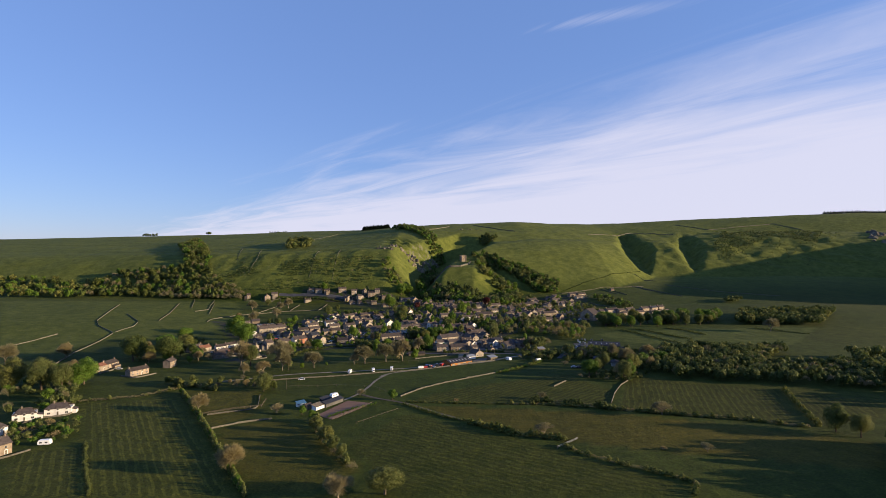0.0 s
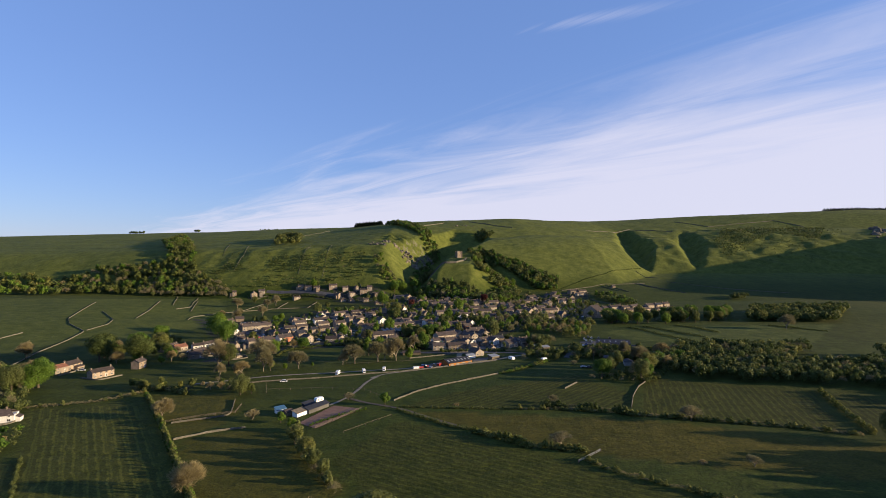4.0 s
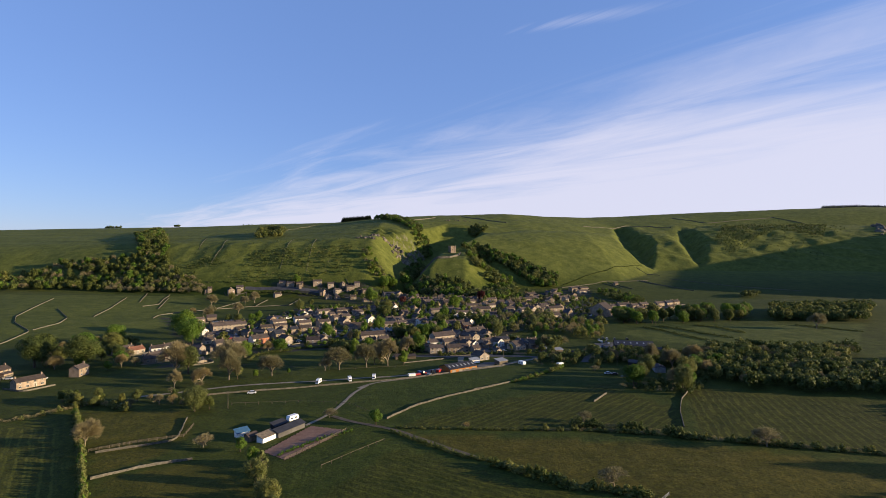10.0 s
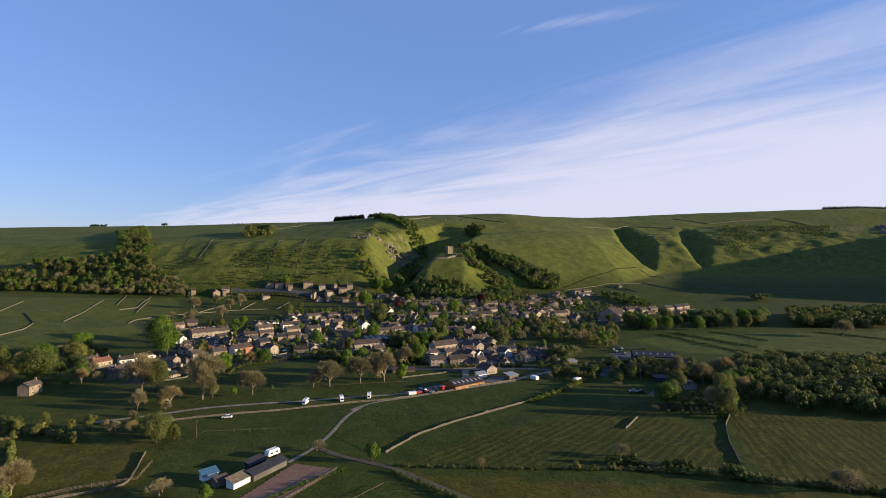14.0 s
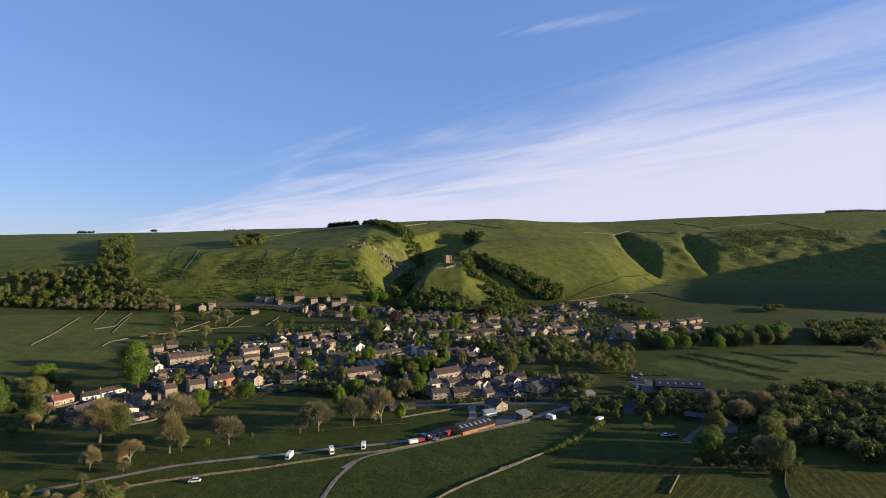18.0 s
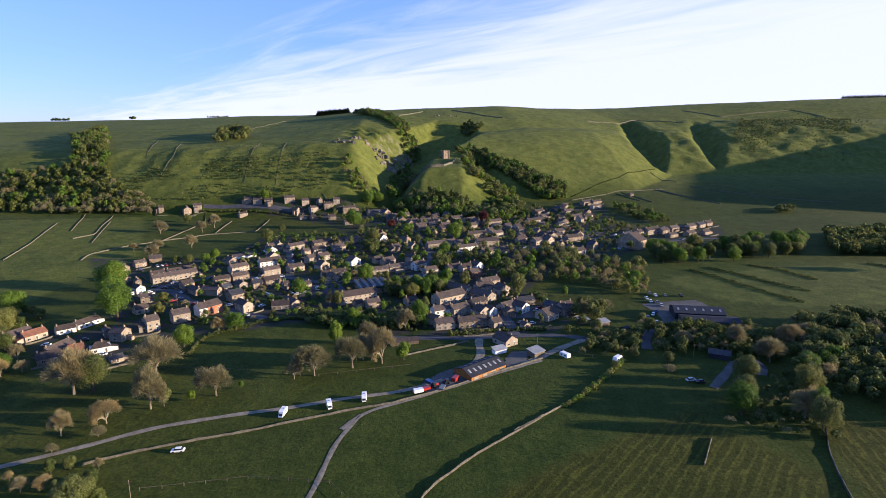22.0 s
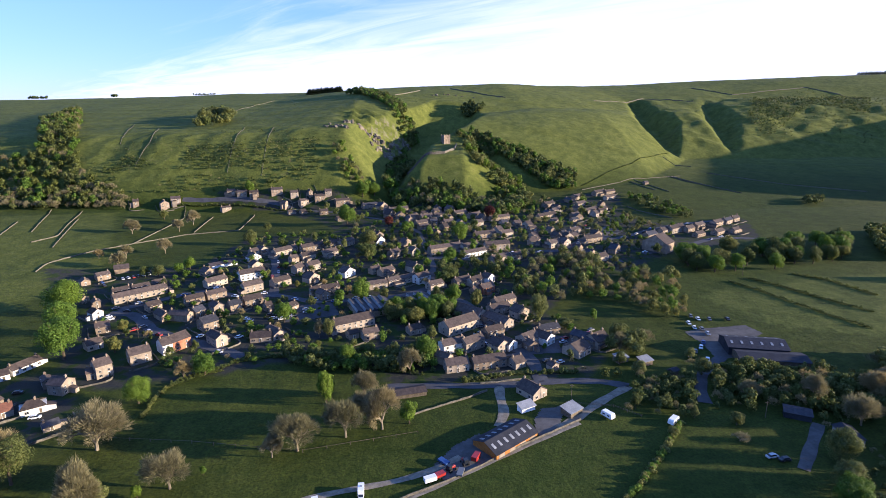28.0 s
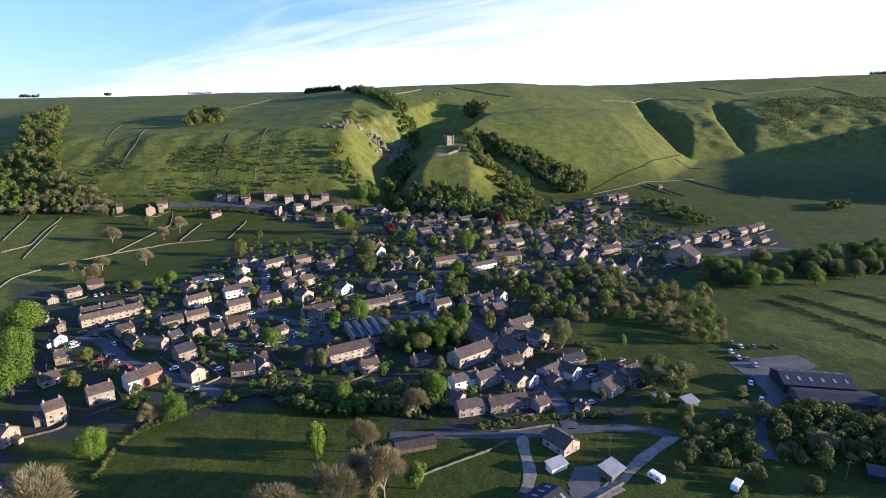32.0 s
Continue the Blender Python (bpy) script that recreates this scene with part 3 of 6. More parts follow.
stone_wall([(720, 1469), (911, 1496), (971, 1383)], 1.5, 0.7, "dark stone wall across the upland pasture")


# ---- houses ----
def box(x0, x1, y0, y1, z0, z1):
    v = [(x, y, z) for z in (z0, z1) for x, y in ((x0, y0), (x1, y0), (x1, y1), (x0, y1))]
    f = [(3, 2, 1, 0), (4, 5, 6, 7), (0, 1, 5, 4), (1, 2, 6, 5), (2, 3, 7, 6), (3, 0, 4, 7)]
    return v, f


def joined(*shapes):
    V, Fc = [], []
    for v, f in shapes:
        o = len(V)
        V += list(v)
        Fc += [tuple(i + o for i in q) for q in f]
    return V, Fc


def window_mesh(name, w, h, surround):
    """One piece: a proud frame with a centre bar, and two panes set back in it."""
    t, m, o, r = 0.09, 0.035, -0.10, -0.04
    xs, zs = (-w / 2, -w / 2 + t, -m, m, w / 2 - t, w / 2), (0, t, h - t, h)
    v = [(x, o, z) for z in zs for x in xs] + [(x, 0.02, z) for z in (0, h) for x in (-w / 2, w / 2)]
    f, mi = [], []
    for zi in range(3):
        for xi in range(5):
            a = zi * 6 + xi
            if zi == 1 and xi in (1, 3):
                k = len(v)
                q = (a, a + 1, a + 7, a + 6)
                v += [(v[c][0], r, v[c][2]) for c in q]
                f += [(q[c], q[(c + 1) % 4], k + (c + 1) % 4, k + c) for c in range(4)] + [(k, k + 1, k + 2, k + 3)]
                mi += [0, 0, 0, 0, 1]
            else:
                f.append((a, a + 1, a + 7, a + 6))
                mi.append(0)
    f += [(0, 24, 25, 5, 4, 3, 2, 1), (18, 19, 20, 21, 22, 23, 27, 26), (0, 6, 12, 18, 26, 24), (5, 25, 27, 23, 17, 11)]
    return mesh_from(name, v, f, [surround, GLASS], mi + [0] * 4)


FRAME = plain("weathered window paint", (0.24, 0.23, 0.21), (0.46, 0.45, 0.42), 0.8, 0.5, vary=0.5, bump=0)
WINDOW = {w: window_mesh("window", w, 1.15, FRAME) for w in (0.95, 1.4)}


def door_mesh():
    v, f = joined(box(-0.55, 0.55, -0.08, 0.02, 0, 2.15))
    v2, f2 = joined((v, f), box(-0.44, 0.44, -0.11, -0.08, 0.06, 2.0))
    return mesh_from("door", v2, f2, [WHITE, WOOD], [0] * 6 + [1] * 6)


DOOR = door_mesh()


def prism(levels):
    """A stack of rectangles (half width, half depth, height), joined into one closed piece."""
    v = [(sx * a, sy * c, z) for a, c, z in levels for sx, sy in ((-1, -1), (1, -1), (1, 1), (-1, 1))]
    f = [(i * 4 + k, i * 4 + (k + 1) % 4, i * 4 + 4 + (k + 1) % 4, i * 4 + 4 + k) for i in range(len(levels) - 1) for k in range(4)]
    n = len(v)
    return v, f + [(3, 2, 1, 0), (n - 4, n - 3, n - 2, n - 1)]


CHIMNEY = mesh_from("chimney", *prism([(0.42, 0.32, -1.0), (0.42, 0.32, 0.85), (0.5, 0.4, 0.9), (0.5, 0.4, 1.02), (0.22, 0.14, 1.06), (0.18, 0.11, 1.4)]), [STONE])
LOOKS = {
    "stone": (STONE, SLATE, "gritstone cottage with brown stone slate roof"),
    "pale": (PALE, SLATE, "pale limestone cottage with brown slate roof"),
    "blue": (STONE, SLATE_BLUE, "gritstone house with dark blue slate roof"),
    "brick": (BRICK, SLATE, "red brick house with slate roof and gables"),
    "white": (WHITE_WALL, SLATE, "white painted cottage with a brown slate roof"),
    "tile": (PALE, TILE, "white rendered house with red tile roof"),
    "villa": (WHITE_WALL, SLATE, "white rendered villa with a brown slate roof"),
    "render": (PALE, SLATE_BLUE, "cream rendered house with grey slate roof"),
}


def house(x, y, turn, w, d, eaves, gable_front, look_name, group, chimneys=True):
    """w across the front, d deep. gable_front: the ridge runs away from the front."""
    eaves, d, w = eaves * 0.77, d * 0.8, w * 0.94
    wall, roof, label = LOOKS[look_name]
    rng = random.Random(int(x * 31 + y * 17))
    c, s = math.cos(radians(turn)), math.sin(radians(turn))
    z0 = min(z_at(x + c * a - s * b, y + s * a + c * b) for a in (-w / 2, w / 2) for b in (-d / 2, d / 2))
    z1 = max(z_at(x + c * a - s * b, y + s * a + c * b) for a in (-w / 2, w / 2) for b in (-d / 2, d / 2))
    base = (z0 + z1) / 2
    top = empty("house", pose(x, y, base, 0, 0, turn), label, "house", group)
    sink = z0 - base - 0.5
    L, S = (d, w) if gable_front else (w, d)
    ridge = eaves + S / 2 * math.tan(radians(31))
    # walls, with gables at both ends of the ridge
    v = [(-L / 2, -S / 2, sink), (L / 2, -S / 2, sink), (L / 2, S / 2, sink), (-L / 2, S / 2, sink),
         (-L / 2, -S / 2, eaves), (L / 2, -S / 2, eaves), (L / 2, S / 2, eaves), (-L / 2, S / 2, eaves), (-L / 2, 0, ridge), (L / 2, 0, ridge)]
    f = [(0, 1, 5, 4), (2, 3, 7, 6), (1, 2, 6, 9, 5), (3, 0, 4, 8, 7), (4, 5, 9, 8), (6, 7, 8, 9)]
    hip = min(S, L) * 0.42 if look_name == "villa" else 0.0
    if hip:
        v, f = v[:8], [(0, 1, 5, 4), (2, 3, 7, 6), (1, 2, 6, 5), (3, 0, 4, 7), (4, 5, 6, 7)]
    spin = pose(0, 0, 0, 0, 0, 90) if gable_front else Matrix()
    walls = part("wall", mesh_from("wall", v, f, [wall]), top)
    walls.matrix_local = spin
    o, g, t = 0.35, 0.22, 0.16
    k = (ridge - eaves) / (S / 2)
    e, z = S / 2 + o, eaves - o * k
    rv = []
    for dz in (0.06, 0.06 + t):
        rv += [(-L / 2 - g, -e, z + dz), (L / 2 + g, -e, z + dz), (L / 2 + g - hip, 0, ridge + dz), (-L / 2 - g + hip, 0, ridge + dz), (L / 2 + g, e, z + dz), (-L / 2 - g, e, z + dz)]
    rf = [(3, 2, 1, 0), (5, 4, 2, 3), (6, 7, 8, 9), (9, 8, 10, 11), (0, 1, 7, 6), (4, 5, 11, 10), (1, 2, 8, 7), (2, 4, 10, 8), (3, 0, 6, 9), (5, 3, 9, 11)]
    cap = box(-L / 2 - g + hip, L / 2 + g - hip, -0.12, 0.12, ridge + 0.1, ridge + 0.32)
    rv, rf = joined((rv, rf), cap)
    rob = part("roof", mesh_from("roof", rv, rf, [roof]), top)
    rob.matrix_local = spin
    if chimneys:
        for end in ((-1, 1) if L > 11 or rng.random() < 0.35 else (rng.choice((-1, 1)),)):
            ch = part("chimney", CHIMNEY, top)
            ch.matrix_local = spin @ pose(end * (L / 2 - 0.75 - hip), 0, ridge, 0, 0, 90)
    if rng.random() < 0.6:
        # a lean-to against one side
        q, dep, hi = w * rng.uniform(0.28, 0.5), rng.uniform(2.0, 3.2), min(eaves - 0.4, 2.6)
        ev = [(-q / 2, -dep, sink), (q / 2, -dep, sink), (q / 2, 0, sink), (-q / 2, 0, sink), (-q / 2, -dep, hi - 0.7), (q / 2, -dep, hi - 0.7), (q / 2, 0, hi), (-q / 2, 0, hi)]
        ef = [(0, 1, 5, 4), (1, 2, 6, 5), (3, 0, 4, 7)]
        lid = [(x0 * 1.06, y0 - (0.25 if y0 < 0 else 0), z2 + dz) for dz in (0.02, 0.16) for x0, y0, z2 in ev[4:8]]
        ev, ef = joined((ev, ef), (lid, [(3, 2, 1, 0), (4, 5, 6, 7), (0, 1, 5, 4), (1, 2, 6, 5), (3, 0, 4, 7)]))
        side = rng.choice((0, 180, 90, -90))
        ext = part("lean_to", mesh_from("lean_to", ev, ef, [wall, roof], [0] * 3 + [1] * 5), top)
        ext.matrix_local = pose(0, 0, 0, 0, 0, side) @ pose(rng.uniform(-0.2, 0.2) * (w if side in (0, 180) else d), -(d if side in (0, 180) else w) / 2, 0)
    # windows by storey on the four sides
    storeys = 2 if eaves >= 3.4 else 1
    for side, length in ((0, w), (1, d), (3, d)):
        n = max(1, int(length / 3.2)) if side in (0, 2) else (1 if length < 9 else 2)
        if side == 3 and rng.random() < 0.4:
            continue
        off = d / 2 if side in (0, 2) else w / 2
        for st in range(storeys):
            for i in range(n):
                a = (i + 0.5) / n * length - length / 2
                m = pose(0, 0, 0, 0, 0, side * 90) @ pose(a, -off, 0.7 + st * 2.0)
                if st == 0 and side == 0 and i == n // 2:
                    ob = part("door", DOOR, top)
                    ob.matrix_local = m @ pose(0, 0, -0.7)
                else:
                    ob = part("window", WINDOW[1.4 if st == 0 else 0.95], top)
                    ob.matrix_local = m
    return top


def street(rows, looks, group):
    """Rows of x, y, turn, width, depth, eaves, gable to the front; a row may end in a look of its own."""
    rng = random.Random(group)
    for row in rows:
        house(*row[:7], row[7] if len(row) > 7 else rng.choice(looks), group)


street([
    (-187, 593, 41, 32.5, 8, 5, 0, "pale"), (-201, 599, 38, 10.9, 7, 4.5, 0, "stone"), (-192, 605, 40, 11.0, 7, 4.5, 0, "stone"), (-184, 613, 41, 8.8, 7, 4.5, 0, "stone"),
    (-229, 632, 47, 8.9, 7, 4.5, 0, "stone"), (-235, 621, 41, 5.9, 8, 3.5, 1, "stone"), (-223, 590, 59, 5.1, 22, 4, 1, "stone"), (-206, 579, 36, 4.4, 8, 4.5, 1, "stone"),
    (-197, 561, 52, 6.2, 8, 5, 1, "white"), (-183, 541, 29, 7.1, 8, 4.5, 0, "stone"), (-177, 520, 46, 7.5, 8, 4, 0, "pale"),
], (), "west close houses")
street([
    (-148, 504, 38, 9.6, 9, 6.5, 0, "pale"), (-140, 513, 43, 5.0, 10, 6.5, 0, "white"), (-136, 518, 54, 10.2, 10, 6.5, 0, "brick"), (-158, 491, 44, 7.0, 9, 7.5, 0, "pale"),
    (-161, 489, 27, 4.9, 6, 4, 0, "pale"), (-167, 477, 74, 7.4, 9, 6, 1, "pale"), (-170, 571, 46, 8.2, 8, 4.5, 0, "stone"), (-159, 557, 44, 5.9, 14, 4, 1, "stone"),
    (-148, 554, 75, 5.8, 15, 5, 1, "stone"), (-141, 560, 55, 6.8, 8, 4.5, 0, "blue"), (-129, 541, 45, 9.0, 10, 6, 0, "blue"), (-118, 521, 45, 6.5, 13, 6, 1, "pale"),
], (), "river side houses")
street([
    (-150, 580, 40, 11.7, 7, 5, 0, "stone"), (-140, 588, 42, 12.9, 7, 5, 0, "stone"), (-132, 565, 42, 6.6, 9, 5.5, 1, "pale"), (-123, 568, 38, 7.2, 8, 5, 0, "blue"),
    (-148, 613, 47, 15.0, 8, 5, 0, "pale"), (-161, 636, 53, 8.5, 9, 4, 1, "stone"), (-115, 576, 39, 11.7, 8, 5, 0, "stone"), (-121, 600, 39, 13.3, 8, 6, 0, "pale"),
    (-105, 609, 43, 13.3, 8, 5, 0, "pale"), (-103, 565, 37, 4.2, 7, 4.5, 0, "stone"), (-89, 564, 53, 5.6, 7, 4.5, 0, "stone"), (-97, 524, 7, 10.9, 8, 3.6, 0, "pale"),
    (-91, 528, 40, 7.5, 14, 3.8, 1, "pale"),
], (), "terrace houses")
street([
    (-141, 683, 43, 6.9, 8, 5, 0, "pale"), (-136, 688, 52, 7.9, 9, 5, 1, "pale"), (-117, 683, 49, 22.5, 8, 5.5, 0, "pale"), (-106, 661, 41, 6.5, 7, 5, 0, "stone"),
    (-97, 667, 45, 12.6, 8, 5, 0, "pale"), (-97, 692, 39, 21.5, 8, 5.5, 0, "stone"), (-82, 699, 41, 13.6, 8, 5.5, 0, "stone"), (-71, 703, 51, 15.8, 8, 5.5, 0, "pale"),
    (-81, 674, 37, 13.1, 8, 5, 0, "pale"), (-137, 667, 43, 9.6, 9, 5, 1, "white"), (-130, 645, 41, 8.9, 8, 5.5, 1, "pale"), (-128, 626, 34, 18.4, 9, 6, 0, "white"),
    (-98, 635, 53, 8.5, 8, 5.5, 0, "pale"), (-89, 641, 47, 10.8, 8, 5.5, 0, "pale"), (-86, 615, 52, 10.0, 9, 4.5, 1, "pale"), (-63, 624, 46, 10.1, 9, 5, 1, "white"),
], (), "mill lane houses")
street([
    (-74, 592, 25, 19.6, 7, 4.5, 0, "stone"), (-74, 583, 37, 6.9, 9, 4.5, 1, "stone"), (-44, 597, 22, 20.3, 7, 4.5, 0, "pale"), (-26, 606, 28, 21.1, 7, 4.5, 0, "pale"),
    (-12, 607, 40, 11.5, 8, 6, 0, "white"), (-17, 630, 39, 8.7, 11, 5.5, 1, "pale"), (-4, 594, 32, 11.3, 8, 4.5, 0, "pale"), (-31, 667, 45, 9.6, 8, 5, 0, "stone"),
    (-36, 624, 42, 12.1, 8, 4.5, 0, "stone"), (-44, 628, 42, 8.3, 7, 4.5, 0, "stone"), (-45, 702, 58, 13.2, 9, 5, 1, "white"), (9, 673, 26, 30.0, 8, 6.5, 0, "pale"),
    (-22, 697, 46, 9.4, 7, 4.5, 1, "stone"), (-16, 670, 43, 8.5, 8, 5, 1, "pale"),
], (), "market row houses")
street([
    (-52, 538, 28, 23.9, 10, 5.5, 0, "pale"), (-51, 524, 29, 5.8, 6, 4, 0, "stone"), (-42, 523, 24, 8.9, 7, 5, 0, "stone"), (-19, 528, 25, 7.9, 7, 4, 0, "pale"),
], (), "works houses")
street([
    (29, 678, 33, 17.6, 8, 5.5, 0, "pale"), (31, 663, 31, 21.6, 7, 4.5, 0, "white"), (51, 678, 14, 21.8, 9, 6.5, 0, "pale"), (48, 647, 31, 18.1, 8, 5, 0, "pale"),
    (61, 652, 31, 10.3, 7, 5, 0, "pale"), (14, 599, 32, 13.0, 8, 5, 0, "stone"), (23, 599, 40, 12.3, 8, 5, 0, "pale"), (28, 585, 33, 10.5, 8, 5, 0, "brick"),
    (21, 582, 29, 5.7, 7, 4, 0, "stone"), (32, 603, 43, 8.5, 8, 5, 1, "white"), (35, 563, 32, 16.5, 8, 5, 0, "stone"), (30, 552, 27, 13.8, 8, 5, 0, "pale"),
    (41, 546, 32, 9.6, 9, 5, 1, "pale"), (99, 684, 39, 15.1, 8, 5, 0, "pale"), (109, 690, 35, 9.9, 8, 5, 1, "pale"),
], (), "church street houses")
street([
    (5, 530, 34, 22.3, 11, 6.5, 0, "pale"), (12, 548, 45, 9.6, 26, 5, 1, "pale"), (27, 535, 38, 8.3, 20, 5, 1, "pale"), (-1, 506, 23, 13.0, 8, 6, 0, "white"),
    (9, 508, 32, 12.6, 8, 6, 0, "pale"), (-1, 486, 12, 11.3, 8, 5, 0, "pale"), (14, 488, 14, 17.2, 8, 5, 0, "stone"), (-6, 493, 48, 5.4, 9, 5, 1, "pale"),
    (22, 505, 34, 8.3, 9, 5, 1, "pale"), (22, 522, 26, 11.5, 8, 4.5, 0, "stone"),
], (), "bridge yard houses")
street([
    (27, 487, 30, 6.5, 8, 4, 0, "pale"), (38, 511, 35, 10.7, 10, 5, 0, "pale"), (46, 512, 40, 7.7, 12, 5, 1, "white"), (51, 522, 20, 12.7, 8, 4.5, 0, "blue"),
    (72, 507, 30, 10.2, 12, 5, 0, "pale"), (67, 509, -48, 14.9, 8, 5, 0, "blue"), (59, 498, 38, 10.8, 12, 4.5, 0, "pale"), (38, 505, 24, 6.1, 7, 4, 1, "stone"),
    (27, 507, 36, 6.6, 9, 4.5, 1, "white"), (43, 483, 29, 4.4, 5, 3, 1, "pale"),
], (), "mill yard houses")
street([(66, 719, 34, 14, 8, 5, 0), (47, 717, 20, 21, 8, 5, 0), (-46, 720, 46, 12, 9, 5, 1)], ("stone", "pale"), "church lane houses")
street([
    (-106, 872, 15, 8, 8, 5, 0), (-90, 863, 26, 17, 7, 5, 0), (-59, 860, 30, 20, 7, 5, 0), (-46, 853, 50, 13, 9, 5, 1),
    (-37, 816, 64, 15, 9, 5, 1), (-28, 840, 22, 23, 7, 5, 0), (-0, 798, 27, 14, 8, 5, 0), (14, 804, 26, 15, 8, 5, 0),
    (27, 834, 46, 11, 9, 5, 1), (36, 816, 29, 16, 8, 5, 0), (49, 802, 35, 17, 7, 5, 0), (55, 783, 46, 13, 8, 5, 1),
    (72, 786, 26, 25, 7, 5, 0), (-5, 768, 39, 18, 8, 5, 0)], ("stone", "stone", "stone", "blue", "pale"), "castle street houses")
street([
    (-211, 871, 9, 9, 7, 5, 0), (-199, 869, 7, 11, 7, 5, 0), (-186, 868, 14, 10, 7, 5, 0), (-162, 872, 18, 13, 8, 5, 0),
    (-152, 858, 69, 8, 8, 5, 1), (-143, 870, 20, 9, 7, 5, 0), (-126, 872, 28, 5, 9, 5, 1), (-115, 867, 25, 12, 7, 5, 0),
    (-132, 862, 44, 11, 7, 5, 0), (-308, 859, 25, 6, 8, 5, 0), (-278, 857, 35, 9, 8, 5.5, 1), (-268, 863, 19, 10, 9, 5.5, 0),
    (-213, 853, 43, 11, 6, 3, 0)], ("stone", "stone", "stone", "blue", "pale"), "upper lane houses")
street([
    (99, 685, 26, 15, 8, 5, 0), (109, 686, 40, 11, 7, 4.5, 1), (131, 729, 35, 16, 8, 4.5, 0), (113, 666, 48, 10, 8, 5, 1),
    (118, 651, 41, 11, 8, 5, 1), (143, 665, 45, 11, 8, 5, 1), (124, 644, 34, 12, 8, 5, 0), (136, 698, 26, 20, 8, 5, 0),
    (122, 794, 36, 29, 8, 5, 0), (140, 852, 42, 19, 8, 5, 0), (141, 824, 48, 23, 8, 5, 0), (178, 822, 42, 24, 8, 5, 0),
    (176, 851, 40, 19, 8, 5, 0)], ("stone", "stone", "stone", "blue", "pale"), "school lane houses")
street([
    (226, 730, 30, 21, 9, 6, 0), (192, 709, 32, 15, 9, 5, 0), (213, 725, 34, 16, 8, 5, 0), (239, 731, 33, 13, 8, 5, 0),
    (282, 755, 34, 24, 8, 5, 0), (294, 761, 37, 16, 8, 5, 0), (307, 770, 35, 14, 8, 5, 0), (261, 720, 34, 15, 8, 4, 0),
    (255, 743, 36, 16, 8, 5, 0), (239, 713, 31, 13, 7, 4, 0), (280, 725, 32, 12, 7, 4, 0), (215, 900, 35, 20, 9, 5, 0),
    (183, 883, 38, 18, 8, 5, 0), (230, 905, 31, 18, 7, 4, 0), (221, 880, 34, 19, 7, 4, 0)], ("stone", "stone", "stone", "blue", "pale"), "west road houses")
street([
    (-212, 481, 60, 11.2, 8, 3.8, 0, "tile"), (-201, 489, 42, 9.2, 7, 3.4, 0, "white"), (-196, 499, 66, 13.8, 7, 3.4, 0, "white"), (-176, 482, 39, 3.7, 8, 4.5, 1, "stone"),
    (-179, 460, 37, 6.6, 8, 3.4, 0, "tile"), (-169, 462, 33, 9.3, 8, 3.6, 0, "villa"), (-186, 451, 37, 10.0, 8, 3.6, 0, "stone"), (-155, 449, 42, 5.7, 5, 2.6, 0, "render")], (), "east end houses")
street([(28, 461, 33, 8.7, 12.2, 3.8, 1, "pale")], (), "lane bungalow")
street([
    (-254, 400, 76, 10, 7, 5, 0), (-253, 411, 85, 14, 8, 5, 0), (-218, 387, 64, 15, 7, 5, 0), (-208, 413, 90, 10, 7, 6, 0),
    (-193, 237, 67, 5, 10, 6, 0), (-219, 479, 66, 14, 8, 5, 0), (-188, 461, 77, 15, 8, 4, 0)], ("stone", "stone", "tile"), "east road houses")
street([
    (-220, 286, 32, 11, 9, 4.6, 0), (-209, 296, 22, 13, 9, 4.6, 0), (-215, 262, 79, 5, 9, 4.6, 0)], ("villa",), "east villas houses")


TAKEN = [(o.location.x, o.location.y) for o in scene.objects if o.name.startswith("house")]


def infill(poly, n, turn, seed, looks, gap=10):
    """Cottages and outbuildings that fill the plots between the streets."""
    rng = random.Random(seed)
    xs, ys = [p[0] for p in poly], [p[1] for p in poly]
    made = 0
    for _ in range(n * 40):
        x, y = rng.uniform(min(xs), max(xs)), rng.uniform(min(ys), max(ys))
        if made == n:
            break
        if not inside(np.array([x]), np.array([y]), poly)[0] or any((x - a) ** 2 + (y - b) ** 2 < gap * gap for a, b in TAKEN) or on_road(x, y):
            continue
        TAKEN.append((x, y))
        made += 1
        low = rng.random() < 0.35
        house(x, y, turn + rng.choice((0, 0, 90)) + rng.uniform(-8, 8), rng.uniform(7, 11), rng.uniform(6, 8), 3.0 if low else 5.0, rng.random() < 0.3, rng.choice(looks), "cottages between the streets", not low)


infill([(9, 716), (93, 737), (107, 792), (-32, 804), (-32, 758)], 15, 26, 3, ("stone", "stone", "stone", "blue", "pale"))
infill([(-171, 861), (-32, 870), (35, 826), (-32, 780), (-107, 813)], 13, 26, 4, ("stone", "stone", "stone", "blue", "pale"))
infill([(95, 747), (164, 708), (116, 665), (78, 680)], 10, 26, 5, ("stone", "stone", "stone", "blue", "pale"))
infill([(138, 865), (232, 878), (153, 767), (111, 768)], 12, 26, 8, ("stone", "stone", "stone", "blue", "pale"))


def garden_walls():
    """Low walls round the front plots."""
    rng = random.Random(5)
    for ob in [o for o in scene.objects if o.name.startswith("house")]:
        if rng.random() < 0.35:
            continue
        a, f, d = rng.uniform(6, 9), rng.uniform(6.5, 10), rng.choice((-1, 1))
        m = ob.matrix_basis
        pts = [m @ Vector(c) for c in ((-d * a, -f, 0), (d * a, -f, 0), (d * a, f * 0.8, 0))]
        if any(on_road(p.x, p.y, 0.0) for p in pts):
            continue
        w = stone_wall([(p.x, p.y) for p in pts], 0.95, 0.4, "low stone garden wall beside a cottage")
        w.name, w["group"] = "garden_wall", "garden walls"


garden_walls()


